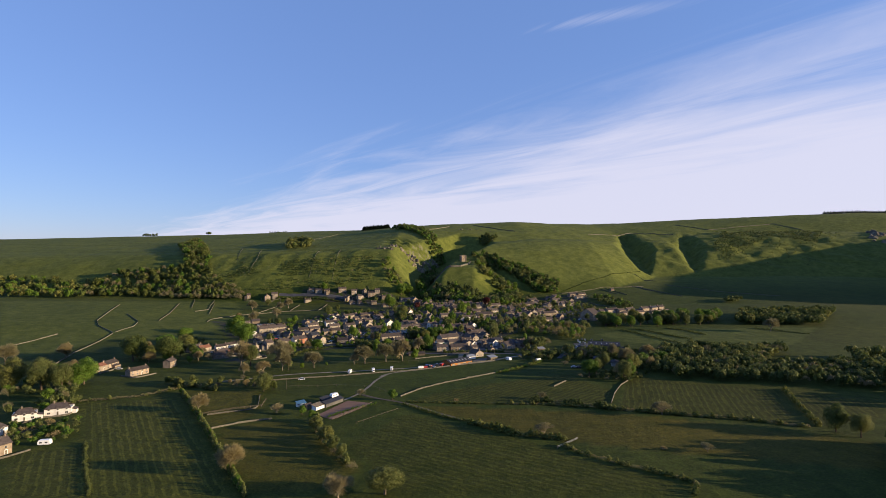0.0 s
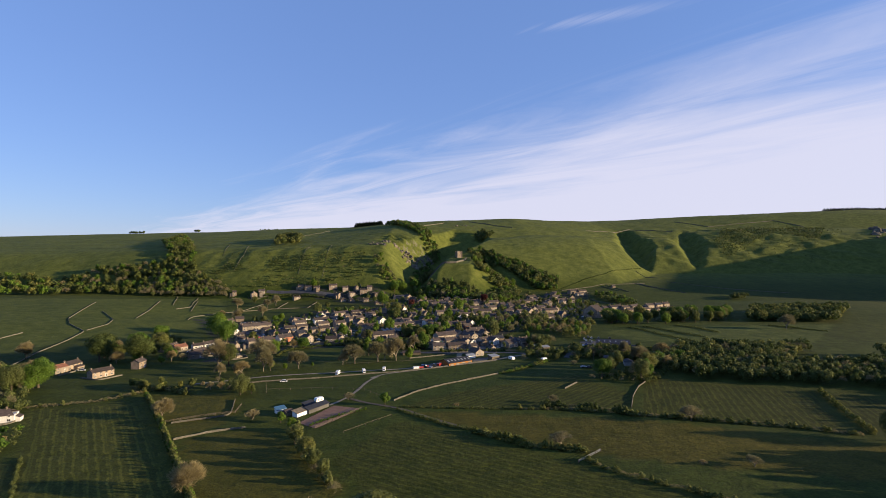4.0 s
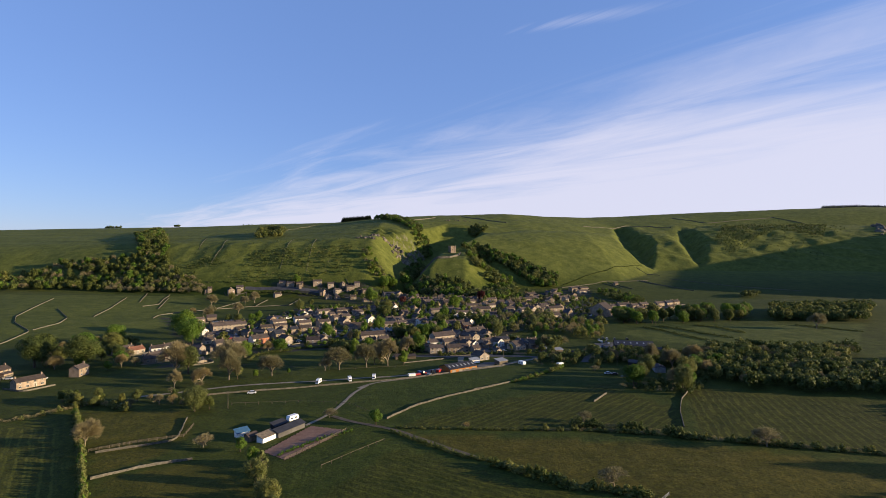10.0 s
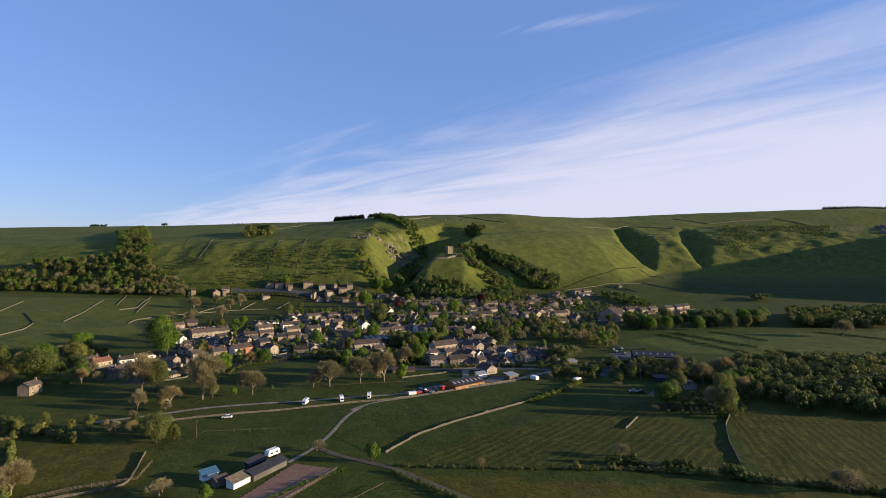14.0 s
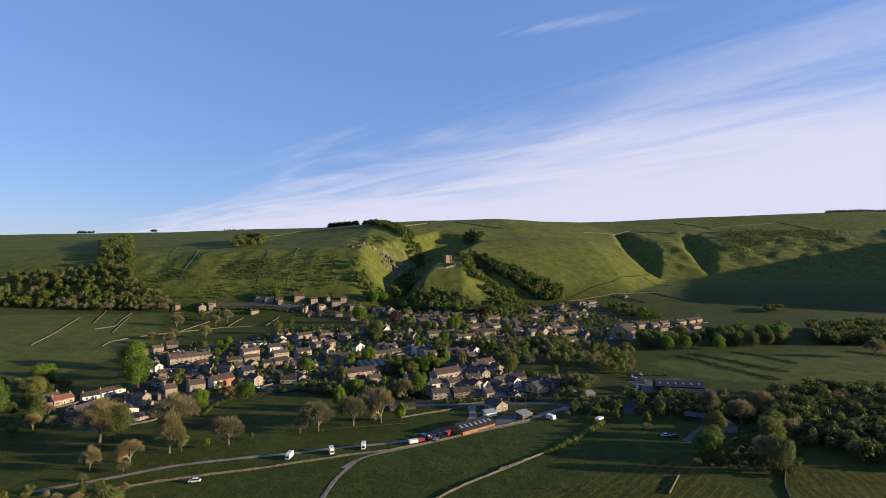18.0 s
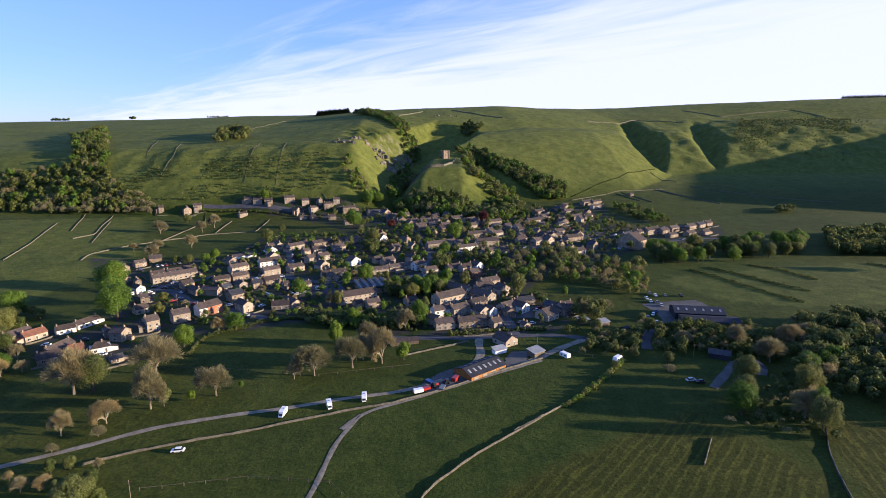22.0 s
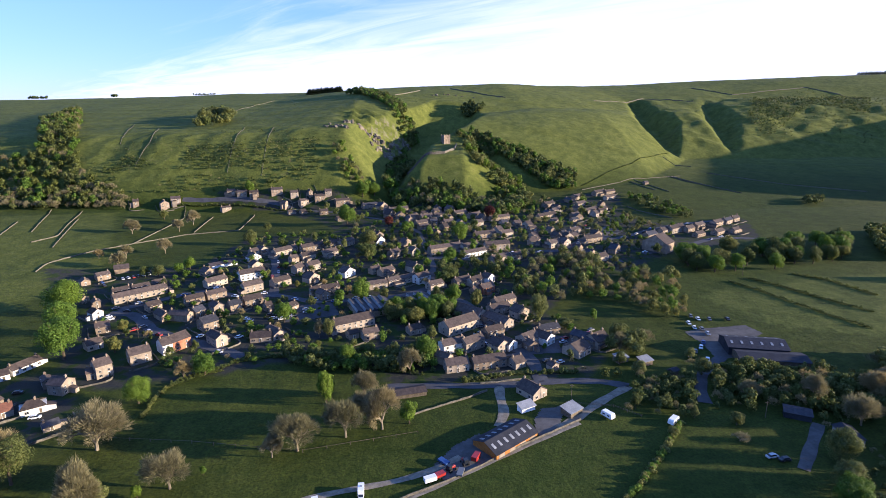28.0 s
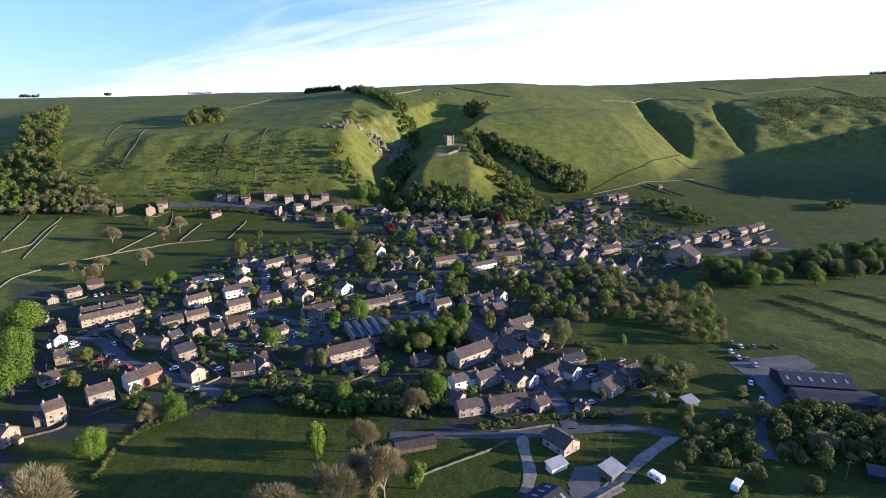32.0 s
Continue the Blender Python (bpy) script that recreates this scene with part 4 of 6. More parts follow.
# ---- trees ----
def leaf_cloud(seed, n, size, lobes=7, low=0.12):
    """Leaf clumps of a crown with radius 1 and height 1, as arrays of quads' corners: rounded boughs with gaps between them."""
    r = np.random.RandomState(seed)
    az, far = np.arange(lobes) * 2.4 + r.uniform(-0.5, 0.5, lobes), np.sqrt(r.uniform(0.05, 1, lobes)) * 0.62
    hgt = low + 0.16 + (0.58 - 0.28 * far) * r.uniform(0.0, 1.0, lobes) ** 0.75
    centre = np.stack([np.cos(az) * far, np.sin(az) * far, hgt], 1)
    centre[0], centre[1] = (0.03, 0, 0.74), (0, 0.04, 0.45)
    rad = r.uniform(0.26, 0.44, lobes)
    rad[1] = 0.55
    k = r.choice(lobes, n, p=rad ** 2 / np.sum(rad ** 2))
    d = r.normal(size=(n, 3))
    d[:, 2] += 0.25
    d /= np.linalg.norm(d, axis=1)[:, None]
    p = centre[k] + d * (rad[k] * r.uniform(0.72, 1.06, n))[:, None] * np.array([1, 1, 0.5])
    nrm = d + r.normal(size=(n, 3)) * 0.32
    a = np.cross(nrm, r.normal(size=(n, 3)))
    a /= np.linalg.norm(a, axis=1)[:, None]
    b = np.cross(nrm, a)
    b /= np.linalg.norm(b, axis=1)[:, None]
    s = (size * r.uniform(0.6, 1.4, n))[:, None]
    sc = np.array([1, 1, 0.5])
    q = np.stack([p - a * s * sc, p + b * s * 0.7 * sc, p + a * s * sc, p - b * s * 0.7 * sc], 1)
    return q.reshape(-1, 3)


def limbs(seed):
    """The forks of a bare tree with radius 1 and height 1: segments (from, to, radius, radius), and the last ends."""
    r = random.Random(seed)
    segs, ends = [], []

    def grow(p, d, ln, rad, level):
        q = p + Vector((d.x, d.y, d.z * 0.62)) * ln
        segs.append((p, q, rad, rad * 0.62))
        if level == 3:
            ends.append((q, d))
            return
        for i in range((6, 4, 3)[level]):
            az = i * 2.4 + r.uniform(-0.5, 0.5)
            side = d.orthogonal().normalized()
            side.rotate(Matrix.Rotation(az, 3, d))
            nd = (d + side * r.uniform(0.45, 0.95) + Vector((0, 0, 0.12))).normalized()
            grow(p.lerp(q, r.uniform(0.7, 1.0)), nd, ln * r.uniform(0.74, 0.98), rad * 0.58, level + 1)

    grow(Vector((0, 0, -0.05)), Vector((0.03, 0.02, 1)).normalized(), 0.40, 0.055, 0)
    return segs, ends


def twig_cloud(seed, n, low=0.2):
    """Bare twigs in sprays at the ends of the limbs, for a crown with radius 1 and height 1."""
    r = np.random.RandomState(seed)
    ends = limbs(seed % 3)[1]
    at = np.array([e[0] for e in ends])
    at[:, 2] = low + at[:, 2] * (1 - low) if low < 0.2 else at[:, 2]
    way = np.array([e[1] for e in ends])
    k = r.randint(0, len(ends), n)
    d = r.normal(size=(n, 3))
    d /= np.linalg.norm(d, axis=1)[:, None]
    p = at[k] + d * (0.17 * r.uniform(0.0, 1.0, n) ** 0.6)[:, None] * np.array([1, 1, 0.55])
    w = way[k] * 0.9 + d * 0.6 + r.normal(size=(n, 3)) * 0.35 + np.array([0, 0, 0.2])
    w /= np.linalg.norm(w, axis=1)[:, None]
    side = np.cross(w, r.normal(size=(n, 3)))
    side /= np.linalg.norm(side, axis=1)[:, None]
    ln = r.uniform(0.08, 0.20, n)[:, None]
    wd = r.uniform(0.006, 0.013, n)[:, None] * (5000 / max(n, 400)) ** 0.5
    sc = np.array([1, 1, 0.6])
    q = np.stack([p - side * wd * sc, p + w * ln * 0.5 * sc + side * wd * 0.9 * sc, p + w * ln * sc, p + w * ln * 0.4 * sc - side * wd * sc], 1)
    return q.reshape(-1, 3)


def cone_tree(seed, n):
    r = np.random.RandomState(seed)
    hgt = 1 - np.sqrt(r.uniform(0, 1, n)) * 0.92
    az = r.uniform(0, 2 * math.pi, n)
    rr = (1.02 - hgt) * r.uniform(0.5, 1.0, n) ** 0.5
    p = np.stack([np.cos(az) * rr, np.sin(az) * rr, hgt], 1)
    out = np.stack([np.cos(az), np.sin(az), -0.35 + 0 * az], 1)
    side = np.stack([-np.sin(az), np.cos(az), 0 * az], 1)
    s = r.uniform(0.1, 0.2, n)[:, None]
    q = np.stack([p - side * s, p - out * s * np.array([1, 1, 0.3]), p + side * s, p + out * s * np.array([1.4, 1.4, 0.3])], 1)
    return q.reshape(-1, 3)


def quad_mesh(name, co, mat):
    n = len(co) // 4
    me = bpy.data.meshes.new(name)
    me.vertices.add(len(co))
    me.vertices.foreach_set("co", co.astype(np.float32).ravel())
    me.loops.add(len(co))
    me.loops.foreach_set("vertex_index", np.arange(len(co), dtype=np.int32))
    me.polygons.add(n)
    me.polygons.foreach_set("loop_start", np.arange(0, len(co), 4, dtype=np.int32))
    me.materials.append(mat)
    me.update(calc_edges=True)
    return me


def tube(a, b, ra, rb, n=6):
    a, b = Vector(a), Vector(b)
    q = (b - a).to_track_quat("Z", "Y")
    v, f = [], []
    for c, r in ((a, ra), (b, rb)):
        for i in range(n):
            t = i * 2 * math.pi / n
            v.append(tuple(c + q @ Vector((r * math.cos(t), r * math.sin(t), 0))))
    for i in range(n):
        f.append((i, (i + 1) % n, n + (i + 1) % n, n + i))
    f.append(tuple(range(n, 2 * n)))
    return v, f


def trunk_mesh(seed, bare):
    rng = random.Random(seed)
    if bare:
        shapes = [tube(p, q, r0, max(r1, 0.004), 5 if r0 > 0.015 else 4) for p, q, r0, r1 in limbs(seed % 3)[0]]
    else:
        shapes = [tube((0, 0, -0.06), (0.02, 0.01, 0.3), 0.07, 0.05)]
        for i in range(5):
            az, out = i * 2.4 + rng.uniform(-0.4, 0.4), rng.uniform(0.35, 0.65)
            mid = (math.cos(az) * out * 0.5, math.sin(az) * out * 0.5, rng.uniform(0.42, 0.52))
            end = (math.cos(az) * out, math.sin(az) * out, rng.uniform(0.6, 0.88))
            shapes += [tube((0.02, 0.01, rng.uniform(0.22, 0.3)), mid, 0.04, 0.026, 5), tube(mid, end, 0.026, 0.01, 5)]
    v, f = joined(*shapes)
    return mesh_from("trunk", v, f, [PALE_BARK if bare else BARK])


CROWNS, TRUNKS = {}, {}
for kind in "godrt":
    CROWNS[kind] = []
    for i in range(5 if kind in "god" else (3 if kind == "t" else 1)):
        co = twig_cloud(42 + i, 4200) if kind == "t" else leaf_cloud(10 + i, 4200, 0.050, 16)
        CROWNS[kind].append(quad_mesh("crown", co, LEAF[kind]))
BIG = {"t": [quad_mesh("crown", twig_cloud(81 + i, 11000), LEAF["t"]) for i in range(3)]}
for kind in "god":
    BIG[kind] = [quad_mesh("crown", leaf_cloud(30 + i, 11000, 0.031, 26), LEAF[kind]) for i in range(2)]
CROWNS["s"] = [quad_mesh("crown", twig_cloud(60 + i, 1500, 0.02), LEAF["t"]) for i in range(3)]
CROWNS["c"] = [quad_mesh("crown", cone_tree(3 + i, 320), LEAF["c"]) for i in range(2)]
TRUNKS = [trunk_mesh(i, False) for i in range(3)], [trunk_mesh(9 + i, True) for i in range(3)]
TREE_LABEL = {
    "g": ("broadleaf tree in fresh bright green spring leaf", "tree"), "o": ("olive green broadleaf tree coming into leaf", "tree"),
    "d": ("dark green broadleaf tree in shade", "tree"), "t": ("bare brown ash tree with budding twigs", "tree"),
    "r": ("dark red copper beech tree among cottages", "tree"), "c": ("dark conifer tree with narrow crown", "tree"),
    "s": ("thin grey thorn tree barely in leaf on pasture", "tree"),
}


def tree(x, y, tall, wide, kind, group="valley trees"):
    rng = random.Random(int(x * 13 + y * 101 + tall))
    label, cat = TREE_LABEL[kind]
    if kind == "s":
        tall, wide = tall * 0.62, wide * 1.0
    if kind == "t":
        tall, wide = tall * 1.0, wide * 1.12
    top = empty("tree", pose(x, y, z_at(x, y) - 0.1, 0, 0, rng.uniform(0, 360)), label, cat, group)
    top.scale = (wide, wide * rng.uniform(0.85, 1.1), tall)
    pick = rng.randrange(3)
    crowns = BIG[kind] if wide > 4.5 and kind in BIG else CROWNS[kind]
    part("trunk", TRUNKS[1 if kind in "ts" else 0][pick], top)
    part("crown", crowns[pick % len(crowns)] if kind in "ts" else rng.choice(crowns), top)
    return top


def plant(rows, group):
    for x, y, tall, wide, kind in rows:
        tree(x, y, tall, wide, kind, group)


def spots(poly, n, seed, gap, clear=False):
    rng = random.Random(seed)
    xs, ys = [p[0] for p in poly], [p[1] for p in poly]
    got = []
    for _ in range(n * 30):
        x, y = rng.uniform(min(xs), max(xs)), rng.uniform(min(ys), max(ys))
        if clear and (on_road(x, y, 1.0) or any((x - a) ** 2 + (y - b) ** 2 < 42 for a, b in TAKEN)):
            continue
        if inside(np.array([x]), np.array([y]), poly)[0] and all((x - a) ** 2 + (y - b) ** 2 > gap * gap for a, b in got):
            got.append((x, y))
            if len(got) == n:
                break
    return got


def copse(poly, n, kinds, lo, hi, seed, group, gap=4.0):
    rng = random.Random(seed)
    for x, y in spots(poly, n, seed, gap, True):
        t = rng.uniform(lo, hi)
        tree(x, y, t, t * rng.uniform(0.36, 0.52), rng.choice(kinds), group)


def woodland(name, poly, n, kinds, lo, hi, seed, label, gap=4.5, leaves=260):
    """A far wood: real crowns, joined kind by kind."""
    rng = random.Random(seed)
    got = {}
    for x, y in spots(poly, n, seed, gap, True):
        t, k = rng.uniform(lo, hi), rng.choice(kinds)
        w = t * (rng.uniform(0.34, 0.52) if t > 6 else rng.uniform(0.42, 0.65))
        a = rng.uniform(0, 6.28)
        unit = {"t": twig_cloud, "c": cone_tree}.get(k)
        co = unit(rng.randrange(6), int(leaves * 1.8)) if unit else leaf_cloud(rng.randrange(8), leaves, 0.24 if leaves < 100 else 2.4 / leaves ** 0.5, 9 if leaves < 500 else 14)
        c, s = math.cos(a) * w, math.sin(a) * w
        out = np.stack([co[:, 0] * c - co[:, 1] * s + x, co[:, 0] * s + co[:, 1] * c + y, co[:, 2] * t + z_at(x, y)], 1)
        got.setdefault(k, []).append(out)
    for k, parts in got.items():
        tagged(new(name, quad_mesh(name, np.concatenate(parts), LEAF[k])), label, "woodland", kind="stuff")


def hedge(pts, tall, wide, kinds, seed, every=2.5):
    """One hedge: overlapping clumps of leaf and twig along a line."""
    rng = random.Random(seed)
    parts, index = [], []
    for q in smooth_line(pts, min(every, wide)):
        k = rng.randrange(len(kinds))
        t, w, a = tall * rng.uniform(0.55, 1.2), wide * rng.uniform(0.7, 1.15), rng.uniform(0, 6.28)
        co = twig_cloud(rng.randrange(6), 260) - np.array([0, 0, 0.25]) if kinds[k] == "t" else leaf_cloud(90 + rng.randrange(6), 240 if tall > 2 else 150, 0.17, 8, -0.14)
        c, s = math.cos(a) * w, math.sin(a) * w
        x, y = q.x + rng.uniform(-0.4, 0.4), q.y + rng.uniform(-0.4, 0.4)
        parts.append(np.stack([co[:, 0] * c - co[:, 1] * s + x, co[:, 0] * s + co[:, 1] * c + y, co[:, 2] * t + z_at(x, y)], 1))
        index += [k] * (len(co) // 4)
    me = quad_mesh("hedge", np.concatenate(parts), LEAF[kinds[0]])
    for k in kinds[1:]:
        me.materials.append(LEAF[k])
    me.polygons.foreach_set("material_index", np.array(index, np.int32))
    return tagged(new("hedge", me), "uneven green field hedge with gaps" if tall > 1.5 else "low rough hedge and rushes along a field edge", "hedge", "field hedges")


plant([
    (-155, 416, 22.9, 11.4, "t"), (-148, 417, 18.6, 7.4, "o"), (-131, 434, 20.4, 12.2, "t"), (-119, 402, 21.1, 7.7, "t"),
    (-115, 404, 9.6, 3.6, "o"), (-98, 412, 15.8, 8.4, "t"), (-130, 392, 10.9, 5.9, "t"), (-141, 384, 11.4, 4.3, "t"),
    (-70, 426, 10.3, 4.4, "t"), (-62, 429, 17.2, 8.6, "t"), (-46, 436, 19, 8.2, "t"), (-33, 440, 21.2, 7.6, "t"),
    (-23, 443, 10.2, 4.3, "g"), (-56, 460, 15.9, 4.1, "g"), (-90, 418, 3.9, 1.2, "g"), (-106, 408, 5.3, 1.9, "g"),
    (-42, 445, 15.5, 5.2, "t")], "trees along the riverside meadow")
plant([
    (107, 471, 9.4, 4.1, "o"), (114, 449, 10.7, 5.3, "t"), (129, 473, 8.4, 4.2, "o"), (139, 444, 15.9, 5.2, "t"),
    (99, 432, 6.1, 3, "o"), (94, 422, 6.6, 4, "s"), (120, 408, 13.9, 6.2, "o"), (103, 383, 13.4, 6.5, "g"),
    (151, 413, 12.2, 6.1, "g"), (137, 394, 16.1, 6.2, "o"), (125, 379, 13.8, 7.5, "t"), (122, 367, 17.3, 5.8, "o"),
    (145, 428, 15.5, 7.4, "t"), (168, 447, 13.7, 6.9, "t"), (183, 446, 10.7, 5.7, "o"), (66, 446, 7.7, 2.7, "o"),
    (86, 438, 5.5, 2.2, "o"), (137, 460, 9.5, 5.4, "d"), (184, 437, 13.2, 6.6, "d"), (183, 455, 10.2, 6.8, "t"),
    (72, 427, 4.2, 2.3, "o"),
    (106, 387, 13, 5.2, "g"), (80, 497, 13, 5.0, "t"), (88, 500, 11, 4.2, "o")], "trees in the western scrub")
plant([
    (-152, 716, 14, 6.6, "o"), (-191, 871, 15, 6.9, "g"), (-68, 876, 19, 9.2, "g"),
    (-55, 882, 17, 8.0, "g")], "trees among the cottages")
plant([
    (-77, 779, 22, 10.3, "g"), (24, 705, 18, 8.4, "g"),
    (-26, 815, 13, 6.0, "g"), (3, 603, 10, 4.8, "o"), (-21, 741, 12, 5.7, "g"),
    (-93, 604, 5, 2.4, "o"), (-37, 769, 11, 5.0, "r"), (63, 787, 17, 8.0, "r"),
    (72, 794, 12, 5.9, "g")], "trees among the cottages")
plant([
    (-193, 634, 10, 4.9, "o"), (-202, 634, 9, 4.1, "d"), (-227, 796, 18, 8.6, "t"), (-213, 695, 15, 7.1, "t"),
    (-230, 769, 15, 7.1, "t"), (-264, 820, 11, 5.5, "o"), (-266, 756, 16, 7.7, "t"), (-231, 658, 15, 7.2, "t"),
    (-237, 682, 13, 6.1, "t"), (-256, 680, 9, 4.3, "t"), (-148, 762, 10, 4.6, "o"), (79, 473, 8, 3.9, "o"),
    (-10, 519, 8, 3.6, "o")], "trees among the cottages")
plant([
    (-135, 299, 12, 5.7, "t"), (-91, 299, 8, 3.9, "s"), (-113, 342, 12.5, 6, "o"), (-138, 374, 6, 3.0, "s"),
    (-128, 383, 8, 3.7, "s"), (-51, 332, 8, 4.0, "s"), (-30, 321, 7, 3.3, "g"), (58, 323, 9, 4.2, "s"),
    (129, 378, 14, 4.7, "g"), (111, 394, 12, 5.8, "o"), (117, 291, 15, 7.0, "s"), (-233, 459, 21, 10.2, "g"),
    (-246, 517, 18, 8.7, "g"), (-256, 453, 22, 11.3, "d"), (-198, 438, 11, 5.4, "g"), (7, 316, 5, 2.2, "s"),
    (-76, 292, 6, 2.8, "g"), (350, 580, 18, 8.6, "t")], "field trees")
plant([
    (-84, 216, 14, 6.7, "t"), (-238, 360, 19, 9.2, "g"), (-249, 436, 22, 10.6, "d"), (-219, 434, 22, 11.3, "d"),
    (-229, 484, 17, 7.9, "o"), (-276, 347, 22, 12.2, "o"), (-256, 346, 22, 11.0, "o"), (-243, 346, 19, 9.0, "o"),
    (-145, 314, 8, 3.7, "s"), (-91, 297, 10, 4.7, "s"), (114, 235, 8, 4.0, "s"), (96, 237, 4, 2.0, "s"),
    (48, 258, 12, 5.8, "s"), (-37, 191, 10, 7.5, "t"), (-21, 194, 11, 8.4, "o"), (195, 254, 13, 6.2, "o"),
    (189, 262, 15, 7.0, "d"), (-347, 430, 20, 9.3, "t"), (-315, 453, 16, 7.6, "t")], "field trees")
plant([
    (-62, 264, 9, 4.1, "o"), (-54, 248, 9, 4.2, "o"), (-48, 237, 8, 3.7, "o"), (-43, 230, 7, 3.1, "o"),
    (-67, 279, 7, 3.1, "g"), (-289, 1091, 22, 16.5, "o"), (-270, 1082, 22, 15.1, "o"), (-299, 1071, 22, 13.9, "o")], "field trees")
plant([
    (-90, 546, 13.4, 5.3, "g"), (-62, 571, 10.5, 4, "g"), (-50, 576, 14.4, 6.9, "g"), (-36, 575, 8.7, 3.7, "o"),
    (-96, 527, 6.1, 4.1, "t"), (-68, 525, 12.3, 3.2, "t"), (-63, 524, 11.7, 4, "o"), (-51, 495, 11, 4.8, "g"),
    (-42, 501, 8.3, 4.9, "d"), (-22, 484, 14.6, 5.9, "t"), (-14, 494, 15.2, 5.2, "g"), (18, 558, 13.2, 3.9, "o"),
    (8, 581, 8.3, 3.8, "o"), (50, 538, 18.4, 6.6, "o"), (9, 604, 10.9, 4.4, "d"), (10, 644, 13.7, 5.7, "g"),
    (-51, 662, 14.3, 8, "d"), (-52, 699, 14.8, 9.6, "o"), (-109, 645, 5.5, 3.1, "g"), (-3, 673, 10.6, 5.7, "g"),
    (81, 537, 7.7, 2.7, "g"), (62, 527, 6.8, 5.6, "o"), (1, 472, 4.4, 1.8, "d"), (84, 512, 10, 4.2, "o"),
    (75, 484, 7.5, 3.8, "o"), (111, 488, 6, 3.5, "o"), (-67, 512, 5.1, 2.3, "d"), (-131, 465, 12.4, 6.4, "g"),
    (-113, 488, 10.9, 6.2, "g"), (-121, 485, 10, 4.5, "t"), (-184, 508, 23.9, 10.4, "g"), (-217, 569, 21.9, 12.8, "g"),
    (-201, 537, 19.8, 9.9, "g"), (-182, 641, 9, 4.9, "g"), (-178, 651, 10, 5.4, "g"), (-164, 514, 8.8, 4.4, "o"),
    (-172, 540, 7, 3.8, "o")], "trees among the cottages")
plant([(-41, 463, 15, 6, "t"), (-57, 467, 11, 4, "g")], "trees along the riverside meadow")
woodland("woodland", [(-551, 835), (-325, 858), (-383, 899), (-581, 1291), (-541, 1114), (-439, 924), (-523, 922), (-590, 894)], 430, "ddogdt", 9, 16, 1, "dense mixed wood on the lower hillside", 4.5, 400)
woodland("woodland", [(-651, 797), (-536, 811), (-589, 889), (-689, 914), (-745, 911)], 130, "gdo", 9, 15, 2, "dense green wood at the foot of the hill", 4.5, 240)
woodland("woodland", [(-128, 1330), (-88, 1330), (-34, 1220), (6, 1125), (-8, 1088), (-28, 1115), (-64, 1210)], 190, "dog", 8, 13, 3, "narrow belt of trees down a hilltop", 4.5)
woodland("woodland", [(74, 1222), (94, 1236), (122, 1215), (112, 1190), (88, 1200)], 26, "dod", 8, 13, 33, "clump of trees at the head of the gorge", 4, 300)
woodland("woodland", [(-445, 840), (-318, 848), (-318, 866), (-345, 878), (-385, 868), (-448, 872)], 90, "tttot", 8, 14, 34, "bare brown trees along the foot of the wood", 4, 300)
woodland("woodland", [(-108, 932), (-92, 930), (-60, 886), (-74, 880), (-96, 902)], 22, "tgog", 8, 13, 35, "trees down the edge of the gorge", 5, 400)
woodland("woodland", [(-30, 948), (-14, 953), (-6, 1010), (-18, 1034), (-38, 990)], 46, "dgod", 8, 14, 36, "trees on the flank of the castle hill", 4, 300)
woodland("woodland", [(-39, 988), (-15, 1077), (-24, 932), (-35, 895), (-44, 896)], 70, "dgo", 9, 16, 4, "dark trees in the limestone gorge", 4)
woodland("woodland", [(55, 1038), (83, 1045), (204, 960), (198, 931), (161, 924), (112, 988), (68, 1013)], 200, "dog", 8, 14, 5, "dark belt of trees along the ravine", 4)
woodland("woodland", [(60, 991), (89, 993), (125, 944), (126, 866), (103, 845), (85, 914), (63, 927)], 110, "dog", 8, 15, 6, "belt of trees below the castle", 4)
woodland("woodland", [(-41, 893), (54, 878), (116, 848), (78, 808), (42, 830), (-32, 866)], 130, "dotog", 9, 15, 7, "mixed trees at the foot of the castle hill", 4.5)
woodland("woodland", [(390, 704), (512, 710), (429, 618), (339, 630)], 220, "dddo", 8, 14, 8, "dark wood along the far valley road", 5)
woodland("woodland", [(-220, 1480), (-150, 1490), (-150, 1510), (-215, 1505)], 90, "c", 9, 13, 9, "conifer plantation on the skyline", 3)
woodland("woodland", [(65, 631), (107, 665), (127, 623), (160, 600), (126, 592), (96, 580), (66, 560), (47, 574)], 74, "otogto", 6, 12, 47, "mixed trees along the river", 4, 700)
woodland("woodland", [(248, 901), (281, 847), (279, 790), (259, 775), (241, 855)], 55, "dog", 6, 10, 48, "trees beside the hill road", 4, 260)
woodland("scrub", [(115, 484), (176, 466), (153, 429), (130, 425), (125, 445), (98, 444)], 90, "dodtd", 2, 5, 49, "low dark scrub by the farm", 3, 220)
woodland("woodland", [(190, 476), (232, 479), (300, 470), (226, 392), (154, 392), (173, 421), (162, 433)], 210, "odddotd", 7, 11.5, 50, "dark belt of trees along the river", 3.2, 400)
woodland("scrub", [(91, 377), (111, 369), (124, 362), (177, 421), (138, 415), (111, 385)], 80, "dotd", 2, 4.5, 46, "tangled low scrub beside the paddock", 3, 220)
woodland("woodland", [(153, 403), (224, 419), (327, 402), (274, 337), (233, 353), (161, 372)], 260, "odddot", 6.5, 10.5, 51, "dark belt of trees along the river", 3, 330)
woodland("woodland", [(-237, 290), (-233, 293), (-205, 306), (-232, 346), (-270, 359), (-284, 348)], 26, "ootog", 5, 9, 52, "mixed trees behind the villas", 4, 420)
